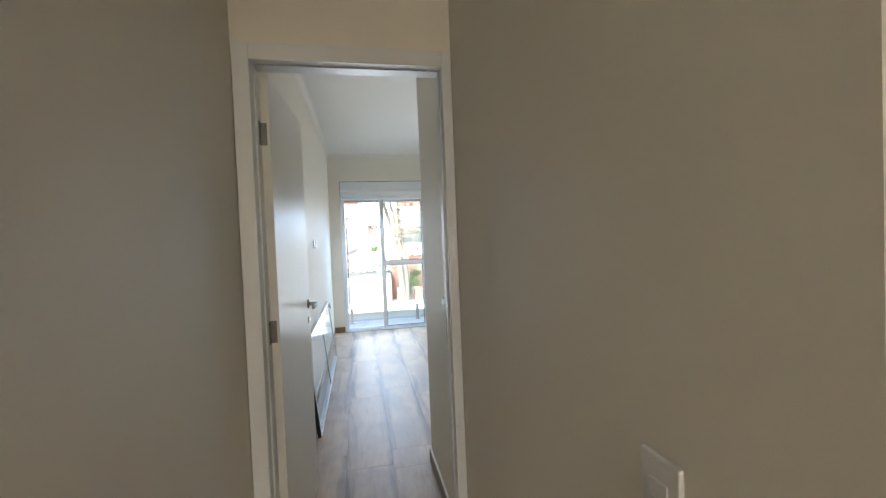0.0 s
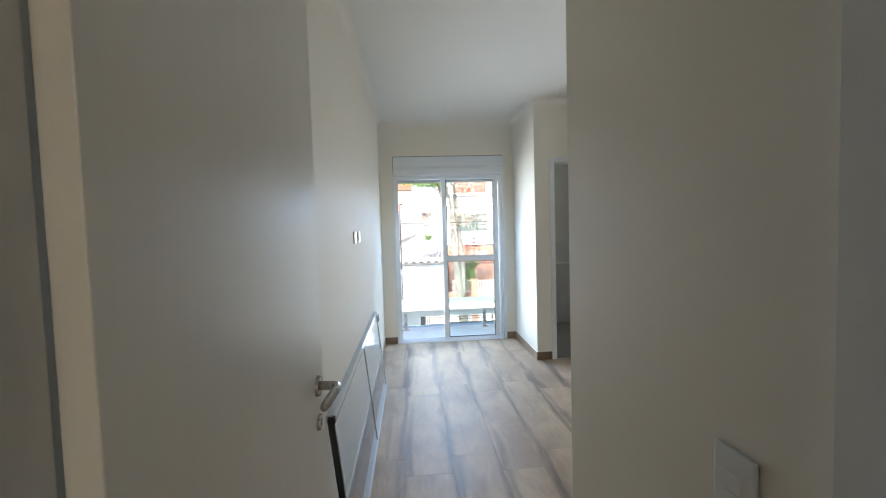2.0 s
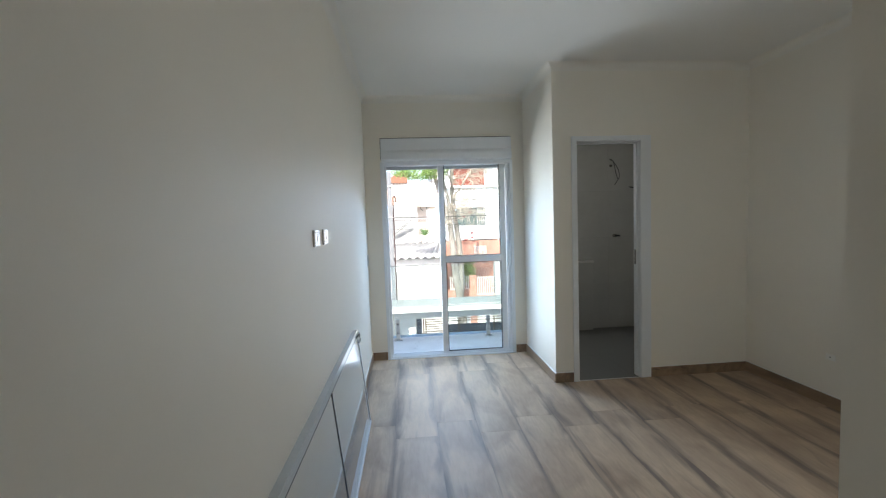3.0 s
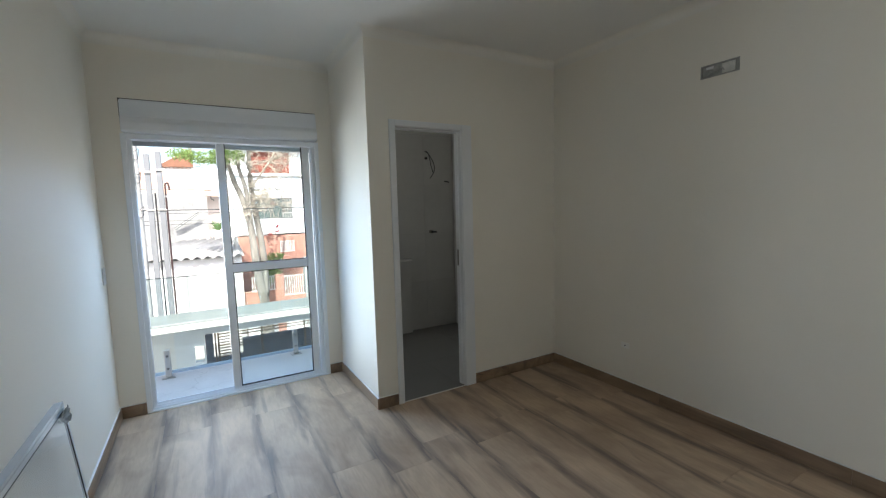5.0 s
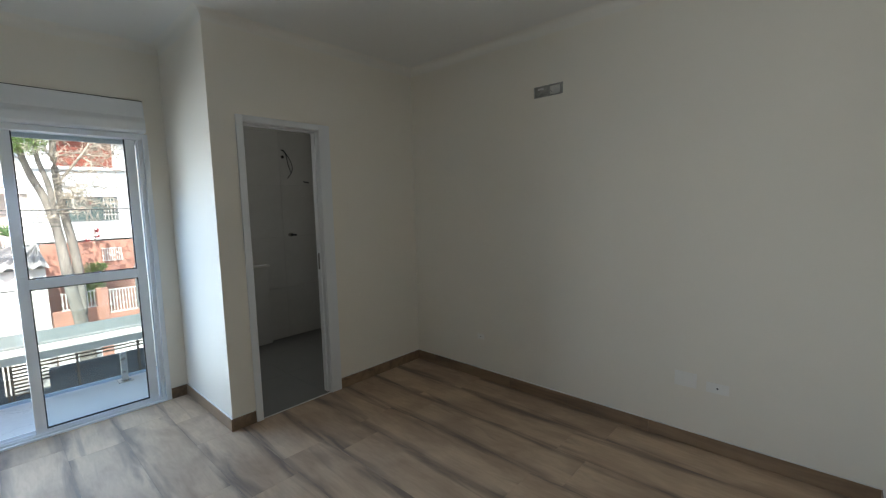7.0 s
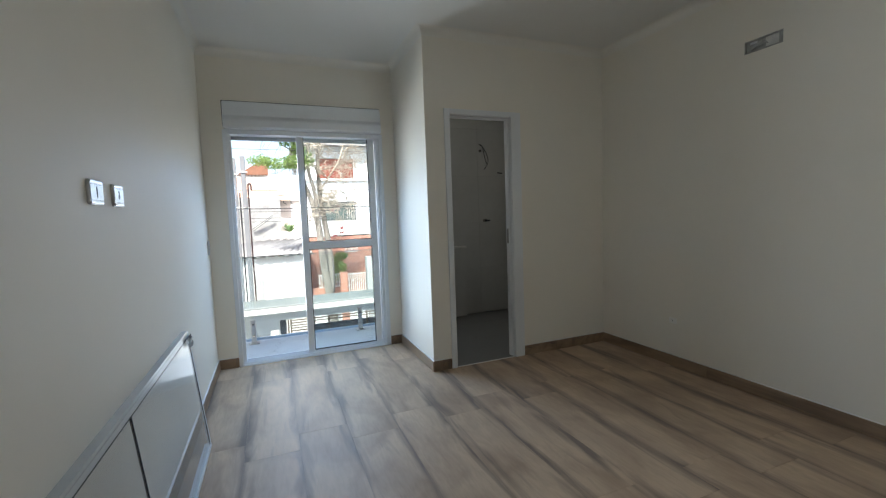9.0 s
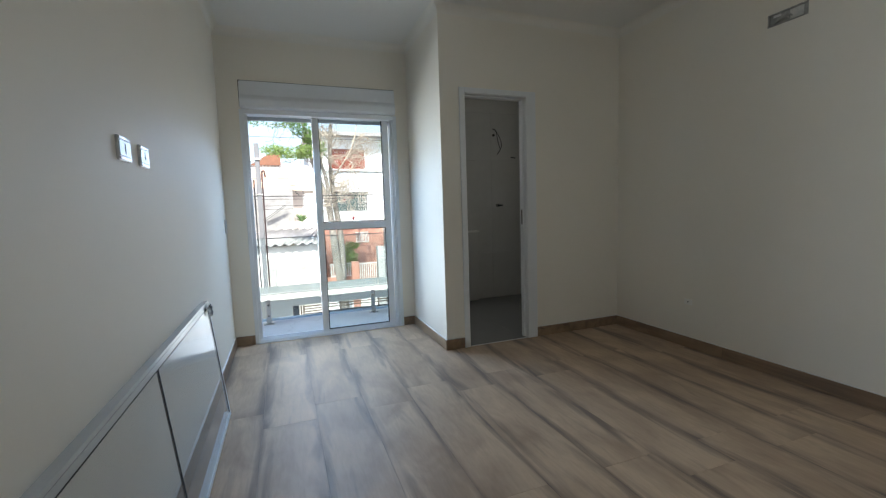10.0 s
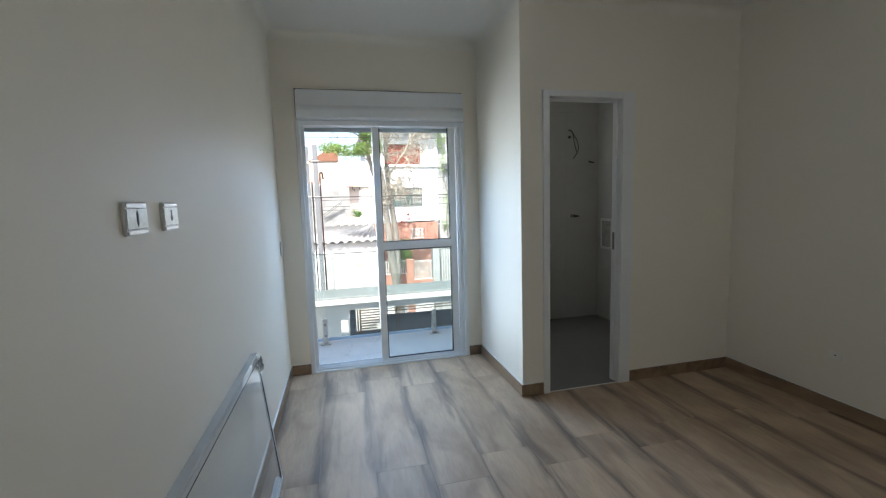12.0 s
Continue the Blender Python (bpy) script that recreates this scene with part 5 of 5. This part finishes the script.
    tagged(part("crown", leaf_cloud(upper, 1500, rng, 0.13, 0.06), LEAF2, t, "darker green upper foliage"), kind="stuff")
    bm = bmesh.new()
    for c in ((0.98, y - 0.2, 3.6), (0.8, y - 0.3, 4.2), (1.1, y - 0.1, 3.2)):
        twig_tree(bm, rng, Vector(c), (-1, -0.2, 0.2), 0.8, 0.022, 2)
    tagged(part("twig", bm, BARK, t), kind="stuff")


street_tree()


def small_plants():
    rng = random.Random(3)
    h = thing("hedge", "bright green shrub behind the fence railing", "shrub", (2.45, 19.6, G0))
    part("trunk", add_rod(bmesh.new(), (2.45, 19.7, G0), (2.47, 19.7, -0.8), 0.04, 0.025), BARK, h)
    tagged(part("crown", leaf_cloud([((2.4, 19.65, -0.45), (0.25, 0.2, 0.35)), ((2.6, 19.6, -0.6), (0.2, 0.2, 0.3)), ((2.35, 19.6, -0.9), (0.2, 0.2, 0.3)), ((2.6, 19.7, -0.15), (0.3, 0.2, 0.14))], 1500, rng, 0.10, 0.05), LEAF, h), kind="stuff")
    p = thing("potted_plant", "spiky green plant in a white pot on the terrace", "potted plant", (0.90, 22.75, 0.42))
    part("pot", add_rod(bmesh.new(), (0.90, 22.75, 0.42), (0.90, 22.75, 0.80), 0.13, 0.18, 16), POT, p)
    bm = bmesh.new()
    for k in range(26):
        a = rng.uniform(0, math.tau)
        add_leaf(bm, Vector((0.90, 22.75, 0.78)), Vector((math.cos(a), math.sin(a), rng.uniform(0.4, 1.6))), Vector((0, 0, 1)), rng.uniform(0.40, 0.65), 0.10)
    part("foliage", bm, LEAF2, p)
    r = thing("red_plant", "red-leaved plant above the brick wall", "plant", (3.0, 21.8, 0.4))
    bm = bmesh.new()
    for c in ((3.02, 21.85, 0.62), (2.75, 21.85, 0.50), (3.05, 21.85, 0.80), (2.95, 21.85, 1.75), (2.65, 21.85, 1.60)):
        for k in range(13):
            a = rng.uniform(0, math.tau)
            add_leaf(bm, Vector(c), Vector((math.cos(a), math.sin(a) * 0.5, rng.uniform(-0.1, 1.2))), Vector((0, 0, 1)), rng.uniform(0.16, 0.28), 0.06)
    part("foliage", bm, REDLEAF, r)
    part("stem", add_tube(bmesh.new(), curve_pts([(2.95, 21.9, 0.40), (2.98, 21.88, 0.9), (2.80, 21.87, 1.3), (2.95, 21.85, 1.75)], 4), [0.015] * 13, 6), TWIG, r)
    v = thing("climbing_vine", "yellow-green climbing vine on the neighbouring house", "vine", (4.9, 22.1, -0.4))
    part("stem", add_tube(bmesh.new(), curve_pts([(4.95, 22.15, -0.5), (4.85, 22.1, 0.5), (4.95, 22.1, 1.6), (4.8, 22.1, 2.4)], 4), [0.03] * 13, 6), BARK, v)
    tagged(part("foliage", leaf_cloud([((4.85, 22.05, 0.5), (0.28, 0.15, 0.5)), ((4.9, 22.05, 1.3), (0.25, 0.15, 0.6)), ((4.7, 22.05, 4.2), (0.35, 0.3, 0.4)), ((4.75, 22.1, 3.3), (0.2, 0.2, 0.7))], 650, rng, 0.10, 0.05), LEAF, v), kind="stuff")


small_plants()


# ---------- floor planks and bathroom tiles, piece by piece ----------
def floor_planks():
    f = thing("floor", "wood-look porcelain plank floor with dark streaks", "floor", kind="structure")
    part("screed", boxes((XW, XE, YS, YB1, -0.2, -0.0022), (XW, XP, HALL_Y, YS, -0.2, -0.0022), (XP, 1.9, -0.75, 0.285, -0.2, 0.0), (XW, XB, YB1, YN + 0.13, -0.2, -0.0022)), GROUT, f)
    rng = random.Random(21)
    shared = {}

    def piece(x0, x1, y0, y1):
        w, l = round(x1 - x0, 4), round(y1 - y0, 4)
        if (w, l) not in shared:
            bm = box(-w / 2, w / 2, -l / 2, l / 2, -0.002, 0.0)
            top = [e for e in bm.edges if all(v.co.z > -0.001 for v in e.verts)]
            bmesh.ops.bevel(bm, geom=top, offset=0.0005, segments=1, affect="EDGES")
            shared[(w, l)] = mesh_of("plank", bm, PLANK)
        ob = new("plank", shared[(w, l)])
        ob.parent = f
        ob.location = ((x0 + x1) / 2, (y0 + y1) / 2, 0)
        if rng.random() < 0.4:
            ob.rotation_euler = (0, 0, math.pi)

    g = 0.0005
    k = 0
    x = PLANK_X0
    while x < XE:
        a, b = max(x, XW), min(x + PLANK_W, XE)
        if b - a > 0.01:
            y = HALL_Y - PLANK_L + PLANK_SHIFT[k % len(PLANK_SHIFT)]
            while y < YN + 0.0:
                lo, hi = y, y + PLANK_L
                # clip by the plan
                limit_lo = HALL_Y if a < XP - 0.02 else YS
                limit_hi = YN - 0.012 if a < XB - 0.02 else YB
                lo2, hi2 = max(lo, limit_lo), min(hi, limit_hi)
                if hi2 - lo2 > 0.02:
                    if lo2 < YS - 0.01 and b > XP:
                        # beside the passage wall: narrow up to the wall, full beyond it
                        m0, m1 = min(hi2, YS), hi2
                        piece(a + g, XP - 0.0005, lo2 + g, m0 - g)
                        if m1 - m0 > 0.02:
                            piece(a + g, b - g, m0 + g, m1 - g)
                    elif hi2 > YB + 0.01 and a < XB < b:
                        if lo2 < YB - 0.02:
                            piece(a + g, b - g, lo2 + g, YB - g)
                        piece(a + g, XB - 0.0005, max(lo2, YB) + g, hi2 - g)
                    else:
                        piece(a + g, b - g, lo2 + g, hi2 - g)
                y += PLANK_L
        x += PLANK_W
        k += 1


floor_planks()


def bath_tiles():
    shared = {}

    def tile(parent, key, dims, at, mat):
        if key not in shared:
            bm = box(-dims[0] / 2, dims[0] / 2, -dims[1] / 2, dims[1] / 2, -dims[2] / 2, dims[2] / 2)
            shared[key] = mesh_of("tile", bm, mat)
        ob = new("tile", shared[key])
        ob.parent = parent
        ob.location = at

    w, h = 0.60, 0.60
    x = XB + 0.158
    for i in range(3):
        xa, xb = x + i * w, min(x + (i + 1) * w, XE - 0.008)
        for j in range(5):
            za, zb = -0.02 + j * h, min(-0.02 + (j + 1) * h, 2.55)
            if xb - xa > 0.02 and zb - za > 0.02 and not (xa < 2.0 and zb > 1.3):
                tile(bath_wall, ("b", round(xb - xa, 3), round(zb - za, 3)), (xb - xa - 0.0015, 0.007, zb - za - 0.0015), ((xa + xb) / 2, YBB - 0.0116, (za + zb) / 2), BATHTILE)
    for i in range(3):
        ya, yb = YBB - 0.016 - (i + 1) * w, YBB - 0.016 - i * w
        ya = max(ya, YB1)
        for j in range(5):
            za, zb = -0.02 + j * h, min(-0.02 + (j + 1) * h, 2.55)
            if yb - ya > 0.02 and zb - za > 0.02:
                tile(bath_wall, ("e", round(yb - ya, 3), round(zb - za, 3)), (0.007, yb - ya - 0.0015, zb - za - 0.0015), (XE - 0.0116, (ya + yb) / 2, (za + zb) / 2), BATHTILE)
                tile(bath_wall, ("w", round(yb - ya, 3), round(zb - za, 3)), (0.007, yb - ya - 0.0015, zb - za - 0.0015), (XB + 0.1616, (ya + yb) / 2, (za + zb) / 2), BATHTILE)
    for i in range(3):
        for j in range(3):
            xa, xb = XB + 0.165 + i * w, min(XB + 0.165 + (i + 1) * w, XE - 0.016)
            ya, yb = YB1 + 0.026 + j * w, min(YB1 + 0.026 + (j + 1) * w, YBB - 0.016)
            if xb - xa > 0.02 and yb - ya > 0.02:
                tile(bath_floor, ("f", round(xb - xa, 3), round(yb - ya, 3)), (xb - xa - 0.002, yb - ya - 0.002, 0.008), ((xa + xb) / 2, (ya + yb) / 2, -0.0235), BATHFLOOR)


bath_tiles()
